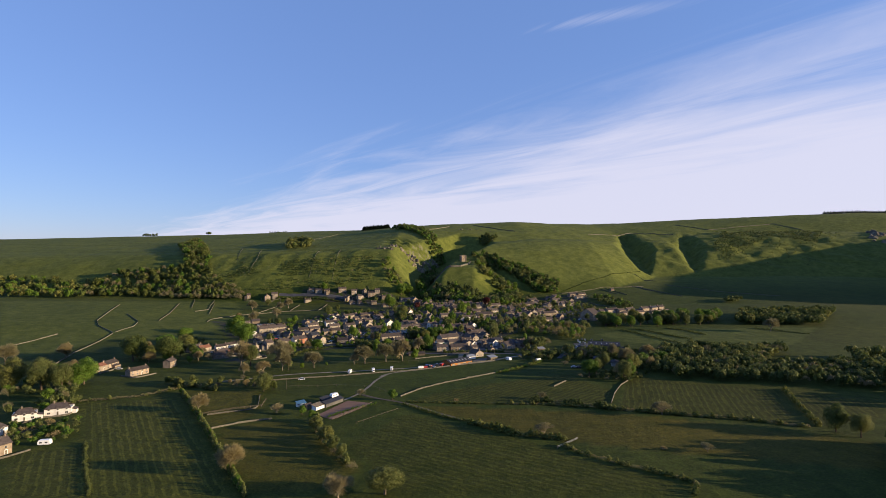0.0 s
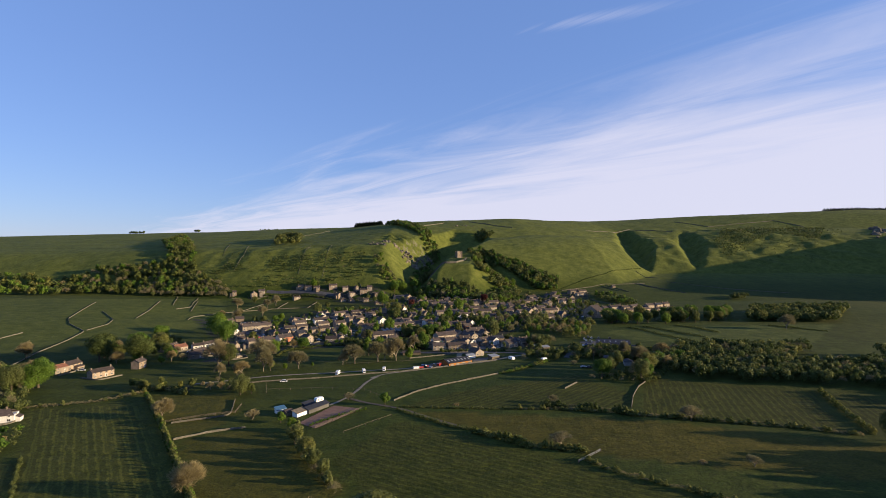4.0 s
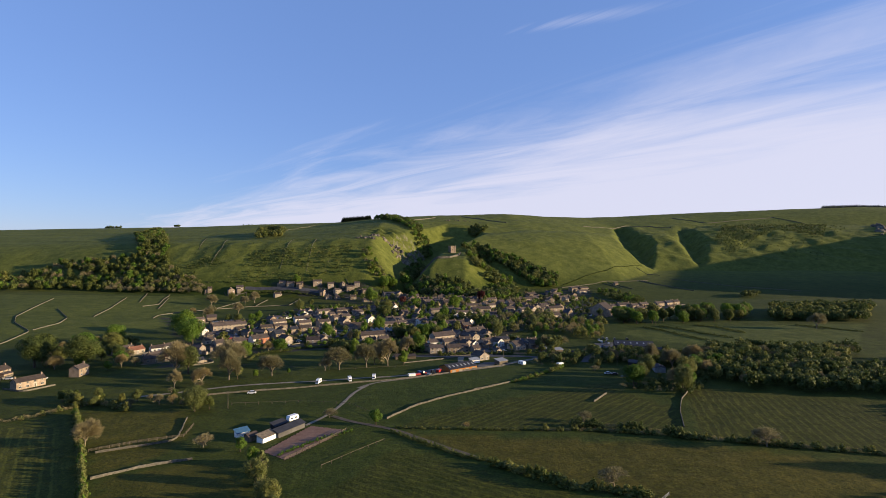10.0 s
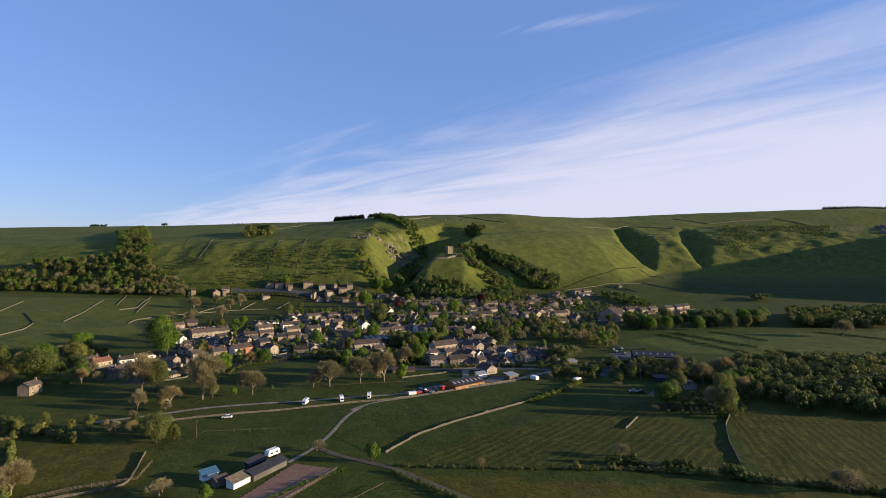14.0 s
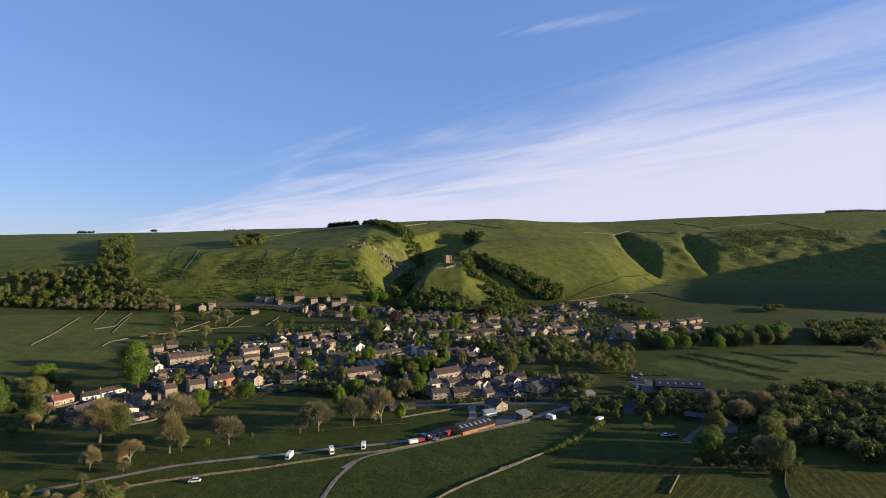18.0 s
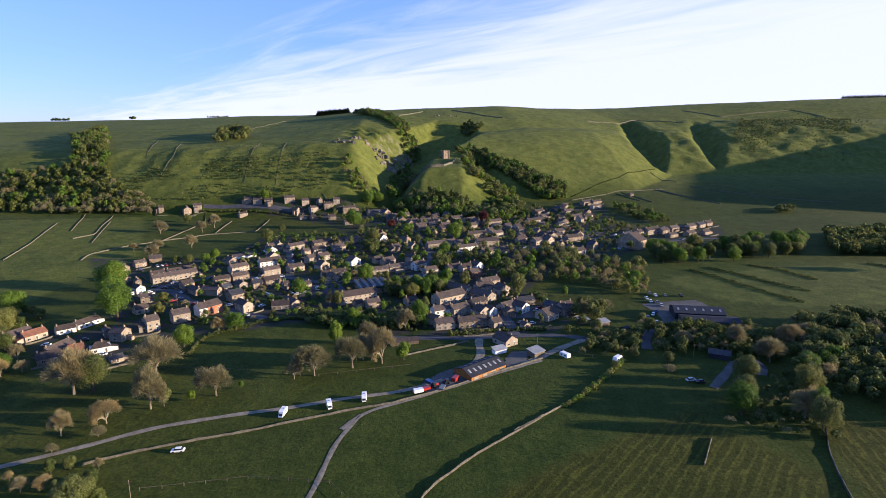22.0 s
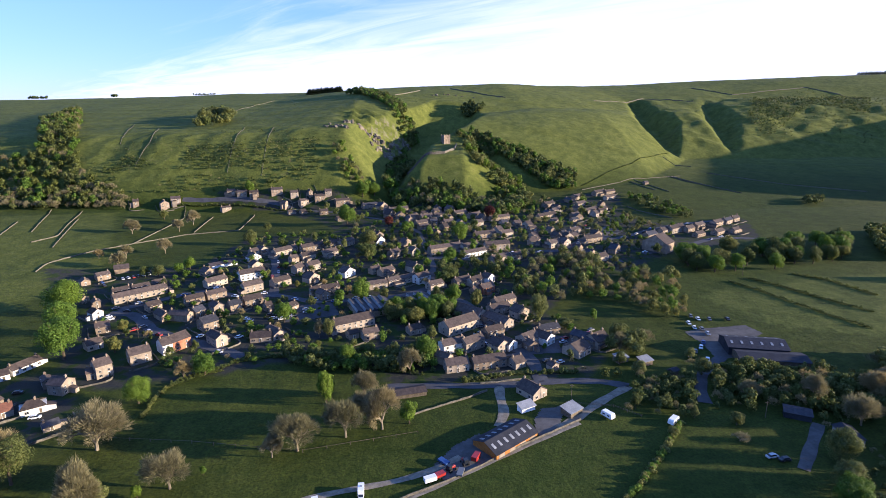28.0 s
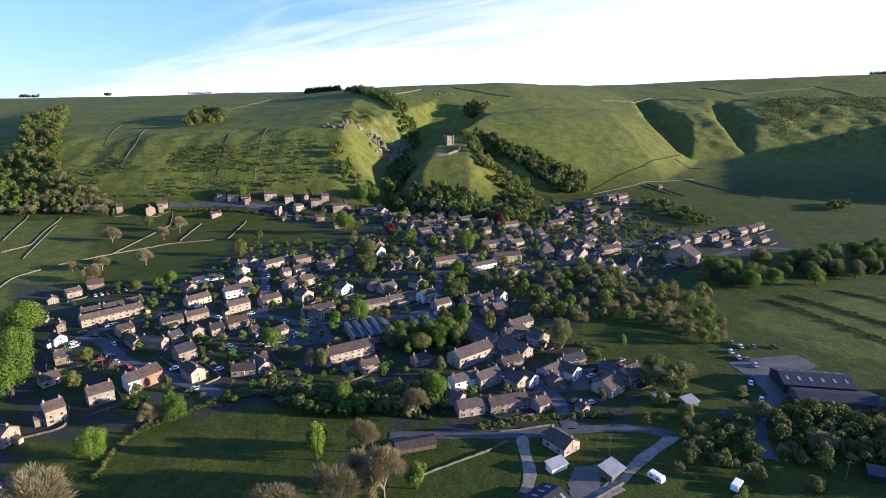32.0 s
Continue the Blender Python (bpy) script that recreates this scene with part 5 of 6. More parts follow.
woodland("woodland", [(48, 500), (74, 468), (111, 481), (76, 436), (59, 446), (62, 469), (48, 478)], 22, "otod", 2.5, 6, 53, "scrub and small trees in the paddocks", 4, 300)
woodland("woodland", [(-60, 488), (-17, 483), (-9, 499), (-13, 504), (-53, 502), (-81, 504), (-79, 495)], 75, "dodgo", 4, 8, 54, "small trees along the river bank", 3, 300)
woodland("scrub", [(-400, 880), (-330, 900), (-120, 900), (-90, 960), (-200, 985), (-330, 960), (-400, 930)], 240, "dot", 1.2, 3.2, 50, "hawthorn scrub scattered on the hillside", 5, 40)
woodland("scrub", [(640, 1180), (780, 1150), (1000, 1350), (900, 1480), (700, 1400)], 300, "do", 2, 5, 51, "dark scrub on the shaded western hillside", 6, 40)
woodland("scrub", [(-330, 1010), (60, 1240), (-60, 1420), (-400, 1300)], 60, "do", 1, 2.5, 52, "scattered thorn bushes on the hilltop", 12, 40)
woodland("woodland", [(-1085, 1950), (-1030, 1950), (-1030, 1965), (-1085, 1965)], 22, "d", 8, 12, 53, "tree clump on the skyline", 4)
woodland("woodland", [(-855, 1950), (-838, 1950), (-838, 1962), (-855, 1962)], 5, "d", 10, 13, 54, "tree clump on the skyline", 4)
woodland("woodland", [(-640, 1990), (-570, 1990), (-570, 2004), (-640, 2004)], 16, "d", 5, 9, 55, "tree clump on the skyline", 5)
# trees added out of view on the sun side, to cast shadow on the lower fields
woodland("woodland", [(150, 60), (270, 60), (270, 236), (188, 236), (170, 190)], 200, "od", 12, 18, 58, "unseen tall trees added to shade the lower fields", 5, 200)
# added mostly out of view, so that long shadows cross the western fields
woodland("woodland", [(262, 300), (330, 300), (420, 440), (330, 440)], 110, "od", 9, 14, 59, "mostly unseen tall trees added to shade the western fields", 5, 200)
woodland("woodland", [(1130, 1590), (1330, 1600), (1330, 1625), (1130, 1612)], 120, "c", 6, 9, 56, "conifer belt on the skyline", 3)
woodland("woodland", [(-155, 690), (-60, 742), (-113, 857), (-32, 875), (51, 861), (195, 885), (231, 744), (191, 662), (64, 577), (44, 549), (16, 551), (-6, 574), (-31, 639)], 190, "ogtogodt", 6, 10.5, 60, "broadleaf trees rising among the cottages", 7, 700)
woodland("woodland", [(-187, 541), (-204, 598), (-169, 653), (-126, 673), (-31, 619), (-6, 567), (-4, 529), (-54, 511), (-108, 497), (-130, 494)], 60, "oggdt", 4, 8, 61, "garden trees between the terraces", 7, 700)
woodland("garden_shrubs", [(-187, 541), (-204, 598), (-169, 653), (-145, 753), (-60, 742), (-32, 875), (51, 861), (195, 885), (231, 744), (191, 662), (64, 577), (70, 498), (49, 480), (-30, 484), (-57, 512), (-106, 493), (-128, 490)], 900, "oggdogt", 2.0, 5.5, 57, "garden shrubs and small trees between the cottages", 3.0, 210)
copse([(186, 643), (356, 688), (305, 629), (202, 608), (180, 614)], 45, "ggod", 12, 18, 47, "tall trees by the western fields", 6)
woodland("woodland", [(22, 670), (65, 631), (52, 577), (37, 604), (23, 624), (-1, 598), (3, 647)], 26, "ogdo", 6, 11, 48, "churchyard trees above the cottages", 4.5, 700)
copse([(-36, 555), (0, 574), (20, 558), (-3, 540), (-30, 536)], 20, "gogo", 9, 13, 49, "trees beside the mill", 4.5)
woodland("woodland", [(-79, 744), (-3, 735), (-7, 673), (-53, 642), (-70, 667)], 22, "ogtd", 5, 9, 50, "garden trees behind the cottages", 5, 700)
copse([(-223, 411), (-174, 410), (-233, 522), (-287, 539), (-277, 485)], 28, "ogdt", 6, 11, 51, "garden trees", 6)
copse([(-174, 345), (-139, 347), (-106, 344), (-118, 366), (-150, 362), (-188, 363)], 24, "otd", 4, 7, 52, "hedge trees", 4)
copse([(-284, 348), (-235, 346), (-254, 404), (-283, 416), (-285, 379), (-307, 377)], 18, "oogt", 7, 11, 53, "roadside trees", 5)
hedge([(-162, 337), (-132, 292), (-100, 241), (-84, 215), (-71, 194)], 4, 1.7, "ogo", 44, 1.1)
hedge([(52, 317), (65, 314), (78, 310), (92, 300)], 4.2, 2.6, "dot", 45, 2.5)
hedge([(14, 276), (24, 267), (35, 256)], 4.2, 2.6, "do", 46, 2.5)
hedge([(39, 256), (56, 250)], 3.6, 2.2, "do", 47, 2.5)
hedge([(39, 394), (49, 402), (64, 418), (79, 435)], 2.2, 1.8, "og", 48, 1.3)
hedge([(-61, 288), (-51, 302), (-39, 314)], 1.2, 1, "g", 49, 1.5)
hedge([(-164, 249), (-144, 219), (-127, 195)], 1.6, 1, "o", 51, 2)
hedge([(92, 300), (112, 295), (134, 290)], 2.2, 1.8, "dot", 52, 2.5)
hedge([(-21, 317), (5, 314), (37, 312)], 1.3, 1.3, "do", 53, 4)
hedge([(3, 474), (26, 479), (52, 478)], 2.5, 2, "do", 54, 2.5)
# dark hedge standing in for the river and its shaded bank
hedge([(-124, 479), (-115, 487), (-102, 500), (-88, 504), (-67, 501), (-52, 493), (-32, 487), (-17, 482)], 2.0, 1.8, "dd", 55, 1.6)
hedge([(-23, 312), (4, 284), (16, 278)], 1.8, 1.4, "do", 56, 1.8)
hedge([(54, 242), (57, 235), (72, 221), (89, 207), (94, 202), (88, 191)], 2.4, 1.6, "dot", 57, 1.6)
hedge([(37, 312), (57, 311), (93, 302), (125, 290), (159, 280), (180, 269)], 2.8, 1.9, "dot", 58, 1.8)
hedge([(214, 342), (202, 311), (187, 271)], 3.2, 1.9, "do", 59, 1.8)
hedge([(-125, 454), (-126, 470), (-122, 485), (-107, 491)], 1.8, 1.4, "od", 60, 2)
woodland("garden_shrubs", [(-195, 239), (-173, 257), (-190, 283), (-208, 277), (-223, 274)], 60, "ogt", 2, 5, 71, "garden shrubs and hedges behind the villas", 3, 210)
hedge([(-66, 282), (-60, 262), (-53, 246), (-44, 231), (-36, 216)], 5.5, 3.2, "tot", 81, 2.2)
hedge([(-262, 860), (-217, 860), (-165, 854), (-120, 846)], 2.4, 2.0, "dod", 82, 2.2)
hedge([(206, 940), (255, 980), (300, 1010), (350, 1060), (403, 1110)], 1.1, 1.0, "dd", 83, 1.5)
hedge([(194, 592), (203, 574), (209, 552), (216, 531), (224, 512)], 2, 1.8, "dd", 62, 2)
hedge([(212, 597), (222, 580), (231, 559), (244, 534)], 2, 1.8, "dd", 63, 2)
hedge([(249, 604), (262, 590), (266, 574), (270, 560)], 2, 1.8, "dd", 64, 2)
hedge([(345, 601), (379, 563)], 2, 1.8, "dd", 65, 2)
woodland("woodland", [(91, 584), (126, 596), (160, 597), (144, 566), (142, 543), (122, 533), (115, 550), (101, 563), (81, 567)], 62, "otgoto", 5, 10, 80, "mixed spring trees along the river below the village", 5.5, 700)
woodland("woodland", [(73, 497), (86, 488), (97, 504), (88, 515), (78, 512)], 15, "otoo", 7, 11, 110, "olive spring trees behind the river cottages", 3.6, 700)
woodland("woodland", [(100, 450), (112, 470), (129, 473), (145, 470), (180, 458), (162, 434), (147, 429), (130, 441), (109, 440)], 95, "dodtdo", 5, 9, 111, "dark belt of trees below the farm shed", 3.2, 420)
woodland("woodland", [(70, 463), (88, 470), (101, 467), (92, 447), (84, 436), (75, 444), (69, 450)], 34, "dodtd", 4, 7.5, 112, "dark small trees in the paddock corner", 3.6, 420)
woodland("scrub", [(-361, 897), (-341, 927), (-301, 907), (-334, 901)], 70, "dtod", 2.0, 4.5, 90, "grey thorn scrub on the broken hillside", 3, 50)
woodland("scrub", [(-275, 900), (-275, 937), (-213, 943), (-192, 902), (-246, 901)], 170, "dtod", 2.0, 4.5, 91, "grey thorn scrub on the broken hillside", 3, 50)
woodland("scrub", [(-198, 901), (-195, 945), (-124, 947), (-118, 890), (-170, 879)], 190, "dtod", 2.0, 4.5, 92, "grey thorn scrub on the broken hillside", 3, 50)
woodland("scrub", [(-322, 870), (-256, 895), (-166, 886), (-153, 878)], 70, "dtod", 2.0, 4.5, 93, "grey thorn scrub on the broken hillside", 3, 50)
woodland("scrub", [(-381, 903), (-348, 907), (-329, 872), (-364, 877)], 40, "dtod", 2.0, 4.5, 94, "grey thorn scrub on the broken hillside", 3, 50)
woodland("woodland", [(454, 869), (479, 867), (452, 835), (428, 836)], 16, "od", 7, 10, 97, "trees in the shaded valley pasture", 4, 300)
woodland("scrub", [(734, 1411), (965, 1375), (868, 1257), (813, 1339), (623, 1187), (619, 1248)], 900, "oddt", 3, 7, 98, "rough scrub on the upper western hillside", 5, 40)
hedge([(-213, 317), (-196, 323), (-182, 329), (-170, 345)], 3.2, 2.2, "tot", 74, 2)
hedge([(-169, 347), (-164, 355), (-143, 342)], 4, 2.6, "tot", 75, 2)
woodland("woodland", [(-290, 1016), (-251, 1021), (-292, 1148), (-332, 1152)], 30, "ood", 13, 18, 99, "clump of trees on the hill pasture", 6, 420)
woodland("woodland", [(161, 430), (183, 433), (128, 373), (120, 374)], 14, "ogt", 9, 13, 101, "tall hedge trees beside the western paddocks", 5, 700)

# ---- castle ----
def castle():
    x, y = 37, 1008
    z = z_at(x, y)
    top = empty("castle_keep", pose(x, y, z, 0, 0, 24) @ Matrix.Diagonal((0.85, 0.85, 0.85, 1)), "square ruined stone castle keep on a hilltop", "castle")
    # four thick walls round an open court, as one shell with a broken top
    o, n, v, f = 4.8, 3.2, [], []
    tops = (13.5, 12.2, 13.0, 12.6)
    for r, z_off in ((o, 0), (n, 0)):
        for z_lev in (0, 1):
            for k, (sx, sy) in enumerate(((-1, -1), (1, -1), (1, 1), (-1, 1))):
                v.append((sx * r, sy * r, tops[k] if z_lev else -3))
    for k in range(4):
        m = (k + 1) % 4
        f += [(k, m, 4 + m, 4 + k), (8 + m, 8 + k, 12 + k, 12 + m), (4 + k, 4 + m, 12 + m, 12 + k)]
    part("keep_wall", mesh_from("keep_wall", v, f, [STONE]), top)
    for sx, sy in ((-o, -o), (o, -o), (-o, o), (o, o)):
        part("buttress", mesh_from("buttress", *box(sx - 0.7, sx + 0.7, sy - 0.7, sy + 0.7, -3, 14.2), [STONE]), top)
    for a, c in ((-1.6, 5), (1.8, 8)):
        part("window", mesh_from("window", *box(a - 0.4, a + 0.4, -o - 0.05, -o + 0.1, c, c + 1.9), [GLASS]), top)


castle()
stone_wall([(-16, 945), (-2, 938), (14, 934), (30, 938)], 3.2, 1.6, "ruined castle curtain wall on the grassy hilltop")
stone_wall([(30, 938), (44, 960), (50, 990)], 3.0, 1.6, "ruined castle curtain wall on the grassy hilltop")


# ---- farm buildings ----
def shed(x, y, turn, w, d, eaves, rise, wall, roof, label, lights=0, group="farm buildings"):
    """A farm building with its long side w, its ridge along w (rise 0: one slope) and roof lights."""
    z = z_at(x, y)
    top = empty("shed", pose(x, y, z, 0, 0, turn), label, "shed", group)
    e2 = eaves if rise else eaves + 0.9
    v = [(-w / 2, -d / 2, -0.6), (w / 2, -d / 2, -0.6), (w / 2, d / 2, -0.6), (-w / 2, d / 2, -0.6), (-w / 2, -d / 2, eaves), (w / 2, -d / 2, eaves), (w / 2, d / 2, e2), (-w / 2, d / 2, e2)]
    if rise:
        v += [(-w / 2, 0, eaves + rise), (w / 2, 0, eaves + rise)]
        f = [(0, 1, 5, 4), (2, 3, 7, 6), (1, 2, 6, 9, 5), (3, 0, 4, 8, 7)]
    else:
        f = [(0, 1, 5, 4), (2, 3, 7, 6), (1, 2, 6, 5), (3, 0, 4, 7)]
    part("wall", mesh_from("wall", v, f, [wall]), top)
    g, t = 0.4, 0.12
    if rise:
        k = rise / (d / 2)
        e, zl = d / 2 + g, eaves - g * k
        ring = [(-e, zl), (0, eaves + rise), (e, zl)]
    else:
        k = 0.9 / d
        ring = [(-d / 2 - g, eaves - g * k), (d / 2 + g, eaves + 0.9 + g * k)]
    m = len(ring)
    rv = [(sx * (w / 2 + g), py, pz + dz + 0.05) for sx in (-1, 1) for dz in (0, t) for py, pz in ring]
    rf = []
    for i in range(m - 1):
        rf += [(m + i, 3 * m + i, 3 * m + i + 1, m + i + 1), (i, i + 1, 2 * m + i + 1, 2 * m + i), (i, m + i, m + i + 1, i + 1), (2 * m + i, 2 * m + i + 1, 3 * m + i + 1, 3 * m + i)]
    rf += [(0, 2 * m, 3 * m, m), (m - 1, 2 * m - 1, 4 * m - 1, 3 * m - 1)]
    rob = part("roof", mesh_from("roof", rv, rf, [roof]), top)
    for i in range(lights):
        for side in (-1, 1):
            a = (i + 0.5) / lights * w - w / 2
            s = side * d / 4
            zz = eaves + rise * 0.5 + t + 0.08
            q = part("roof_light", mesh_from("roof_light", *box(-0.5, 0.5, -1.1, 1.1, 0, 0.06), [PALE_ROOF]), rob, "pale translucent roof light")
            q.matrix_local = pose(a, s, zz, -side * math.degrees(math.atan2(rise, d / 2)), 0, 0)
    return top


def shed_doors(top, w, d, n, mat, high):
    for i in range(n):
        q = part("door", mesh_from("door", *box(-1.4, 1.4, -0.08, 0.02, 0, high), [mat]), top)
        q.matrix_local = pose((i + 0.5) / n * w - w / 2, -d / 2, 0.1)


barn = shed(11, 429, 36, 21, 11.5, 2.0, 2.1, ORANGE, METAL_ROOF, "long barn clad in orange larch with a dark sheet roof", 7)
shed_doors(barn, 21, 11.5, 4, PALE, 1.3)
shed(23, 449, 25, 6.5, 3.2, 1.9, 0, WHITE, PALE_ROOF, "small white field shelter with a flat roof")
shed(40, 445, 34, 7, 5, 2.2, 0, WOOD, PALE_ROOF, "timber shed with a pale sloping sheet roof")
shed(146, 494, -14, 27, 15, 3.8, 2.2, METAL_ROOF, SLATE_BLUE, "large dark farm shed with roof lights", 6)
shed(146, 481, -14, 30, 11, 3.0, 1.2, WOOD, METAL_ROOF, "low dark lean-to cattle shed", 0)
shed(77, 488, 20, 6, 4, 2.2, 0, WOOD, PALE_ROOF, "small garden shed with a pale roof")
shed(87, 484, 20, 6, 4, 2.2, 0, WOOD, PALE_ROOF, "small garden shed with a pale roof")
shed(95, 473, 30, 4, 3, 2.2, 0.8, WOOD, METAL_ROOF, "little dark timber shed in the paddock")
shed(125, 435, -30, 9, 4, 2.4, 0, METAL_ROOF, SLATE_BLUE, "long low shed with a blue slate roof in the scrub")
shed(133, 420, 78, 9, 6, 2.8, 1.0, PALE_ROOF, METAL_ROOF, "pale block workshop among trees")
shed(-23, 465, 12, 14, 6, 1.8, 1.0, WOOD, SLATE, "long timber workshop beside the lane")
shed(181, 670, 40, 14, 20, 7.5, 6.0, STONE, SLATE, "tall stone chapel hall with a steep roof", 0, "village halls")
shed(-224, 648, 26, 9, 8, 3.2, 2.4, STONE, SLATE, "low stone barn behind the cottages")
shed(295, 948, 20, 6, 5, 3.0, 1.6, STONE, SLATE, "small stone field barn on the hillside")
shed(-575, 862, 10, 12, 7, 3.4, 2.2, STONE, SLATE, "stone field barn at the foot of the wood")


def sawtooth(x, y, turn, w, d, bays, label):
    """A works: each bay of the roof rises slowly and drops at a strip of glazing, coloured pale for the sky it
    reflects.
    """
    top = empty("works", pose(x, y, z_at(x, y), 0, 0, turn), label, "works", "village halls")
    b, e = w / bays, 3.2
    part("wall", mesh_from("wall", *box(-w / 2, w / 2, -d / 2, d / 2, -0.8, e), [STONE]), top)
    for i in range(bays):
        x0 = -w / 2 + i * b
        v = [(px, py, pz) for py in (-d / 2 - 0.2, d / 2 + 0.2) for px, pz in ((x0, e), (x0 + b, e), (x0 + b, e + 0.4), (x0 + b * 0.16, e + 1.9), (x0, e + 0.3))]
        f = [(0, 1, 2, 3, 4), (9, 8, 7, 6, 5), (0, 5, 6, 1), (1, 6, 7, 2), (2, 7, 8, 3), (3, 8, 9, 4), (4, 9, 5, 0)]
        bay = part("roof", mesh_from("roof", v, f, [SLATE_BLUE]), top)
        tilt = math.degrees(math.atan2(1.6, b * 0.16))
        # sky reflection put into the colour: a pale sheet instead of glass
        pane = part("roof_light", mesh_from("roof_light", *box(0.15, 1.65, -d / 2, d / 2, 0.02, 0.08), [PALE_ROOF]), bay, "glazed strip coloured pale for the reflected sky")
        pane.matrix_local = pose(x0, 0, e + 0.3, 0, -tilt, 0)


sawtooth(-43, 561, 19, 23, 22, 5, "low stone works with a sawtooth slate roof")
sawtooth(-10, 571, 19, 23, 13, 5, "small sawtooth works behind a row of trees")
garages = shed(-156, 656, 36, 19, 5, 2.2, 0, PALE, SLATE, "row of lock-up garages with white doors")
shed_doors(garages, 19, 5, 6, WHITE, 1.9)
# riding arena
ARENA = [(-68, 291), (-57, 320), (-41, 314), (-58, 283)]
yard("riding_arena", ARENA, SAND, "reddish sand riding arena")
stable = shed(-63.5, 313, 61, 15, 2.6, 2.0, 0, CONCRETE, METAL_ROOF, "grey block stable along a riding arena")
shed(-70, 304, 61, 7, 3.2, 1.9, 0, WHITE, WOOD, "white stable block with a brown roof")
shed(-69, 318, 61, 7, 2.6, 1.9, 0, METAL_ROOF, METAL_ROOF, "dark field shelter behind the stables")
shed(-81, 309, 45, 5, 2.4, 1.8, 0, WHITE, BLUE, "small shelter with a pale blue roof")
shed(-76, 304, 55, 4, 3, 2.2, 0.8, WOOD, SLATE, "small timber tack shed")
ribbon("dirt_track", [(-50, 334), (-42, 326), (-30, 320), (-22, 315), (-8, 300), (8, 284)], 2.4, MUD, "brown trodden dirt track by a field gate", "track")


# ---- vehicles ----
def wheel_mesh(r, w):
    v, f = tube((0, -w / 2, 0), (0, w / 2, 0), r, r, 10)
    f.append(tuple(reversed(range(10))))
    return mesh_from("wheel", v, f, [RUBBER])


RUBBER = plain("black rubber", (0.012, 0.012, 0.012), (0.03, 0.03, 0.03), 3, 0.8, vary=0)
WHEEL = wheel_mesh(0.32, 0.22)
PAINT = {}
for nm, c in (("white", (0.75, 0.75, 0.74)), ("silver", (0.42, 0.43, 0.45)), ("black", (0.02, 0.02, 0.022)), ("blue", (0.03, 0.07, 0.2)), ("red", (0.28, 0.025, 0.02)), ("grey", (0.12, 0.125, 0.13))):
    PAINT[nm] = plain(nm + " car paint", tuple(k * 0.9 for k in c), c, 1.5, 0.3, vary=0, bump=0)
CAR_BODY = {k: mesh_from("body", *prism([(2.0, 0.78, 0.22), (2.1, 0.87, 0.45), (2.08, 0.86, 0.72), (1.85, 0.80, 0.86)]), [m]) for k, m in PAINT.items()}
CAR_TOP = {k: mesh_from("roof_panel", *prism([(0.98, 0.66, 1.40), (0.85, 0.60, 1.46)]), [m]) for k, m in PAINT.items()}
CAR_GLASS = mesh_from("cabin_glass", *prism([(1.45, 0.76, 0.85), (0.98, 0.66, 1.40)]), [GLASS])


def car(x, y, turn, colour):
    top = empty("car", pose(x, y, z_at(x, y) + 0.18, 0, 0, turn), "parked %s hatchback car on asphalt" % colour, "car", "parked cars")
    part("body", CAR_BODY[colour], top)
    for me in (CAR_GLASS, CAR_TOP[colour]):
        part(me.name.split(".")[0], me, top).matrix_local = pose(-0.15, 0, 0)
    for sx in (-1.3, 1.3):
        for sy in (-0.78, 0.78):
            part("wheel", WHEEL, top).matrix_local = pose(sx, sy, 0.32)


def cars(rows, turn):
    rng = random.Random(rows[0][0])
    for x, y in rows:
        car(x, y, turn + rng.uniform(-5, 5) + rng.choice((0, 180)), rng.choice(("white", "silver", "black", "blue", "red", "grey", "silver", "white")))


cars([(-90, 566), (-89, 562), (-88, 558), (-87, 554), (-96, 561), (-95, 557), (-100, 556), (-92, 550), (-97, 551), (-81, 563), (-80, 559)], 15)
cars([(-215, 630), (-212.5, 632), (-209.5, 633), (-207, 635), (-204.5, 637), (-220, 616), (-225, 623), (-202, 639.5)], 130)
cars([(-145, 606), (-112, 551), (-109, 548), (-187, 556), (-190, 560), (-167, 540), (-164, 544), (-129, 529), (-109, 527)], 40)
cars([(17, 532), (14, 523), (56, 510), (58, 514), (48, 488), (45, 486), (42, 490), (75, 523), (72, 519)], 20)
cars([(102, 410), (99, 412), (-97, 372), (-241, 404), (-222, 404), (-165, 456), (-184, 476), (-199, 470)], 8)
cars([(135, 735), (140, 738), (145, 741), (150, 744), (128, 728), (138, 748), (144, 752), (150, 755)], 35)
cars([(137, 536), (139, 532), (145, 531), (155, 530), (131, 527), (131, 521), (134, 519), (134, 513)], 75)
cars([(112, 490), (117, 494), (122, 498), (118, 485), (126, 503)], 60)


def kerb_cars():
    """Cars parked here and there along the village streets."""
    rng = random.Random(77)
    for x, y, w in PAVED:
        if w < 5.5 or rng.random() > 0.30 or not -260 < x < 260 or any((x - a) ** 2 + (y - c) ** 2 < 49 for a, c in PARKED):
            continue
        near = [p for p in PAVED if p[2] == w and 1 < (p[0] - x) ** 2 + (p[1] - y) ** 2 < 30]
        if not near:
            continue
        d = Vector((near[0][0] - x, near[0][1] - y)).normalized()
        k = rng.choice((-1, 1)) * (w / 2 - 1.0)
        PARKED.append((x, y))
        car(x - d.y * k, y + d.x * k, math.degrees(math.atan2(d.y, d.x)), rng.choice(("white", "silver", "black", "blue", "red", "grey", "silver")))


PARKED = [(o.location.x, o.location.y) for o in scene.objects if o.name.startswith("car") and o.parent is None and o.type == "EMPTY"]
kerb_cars()


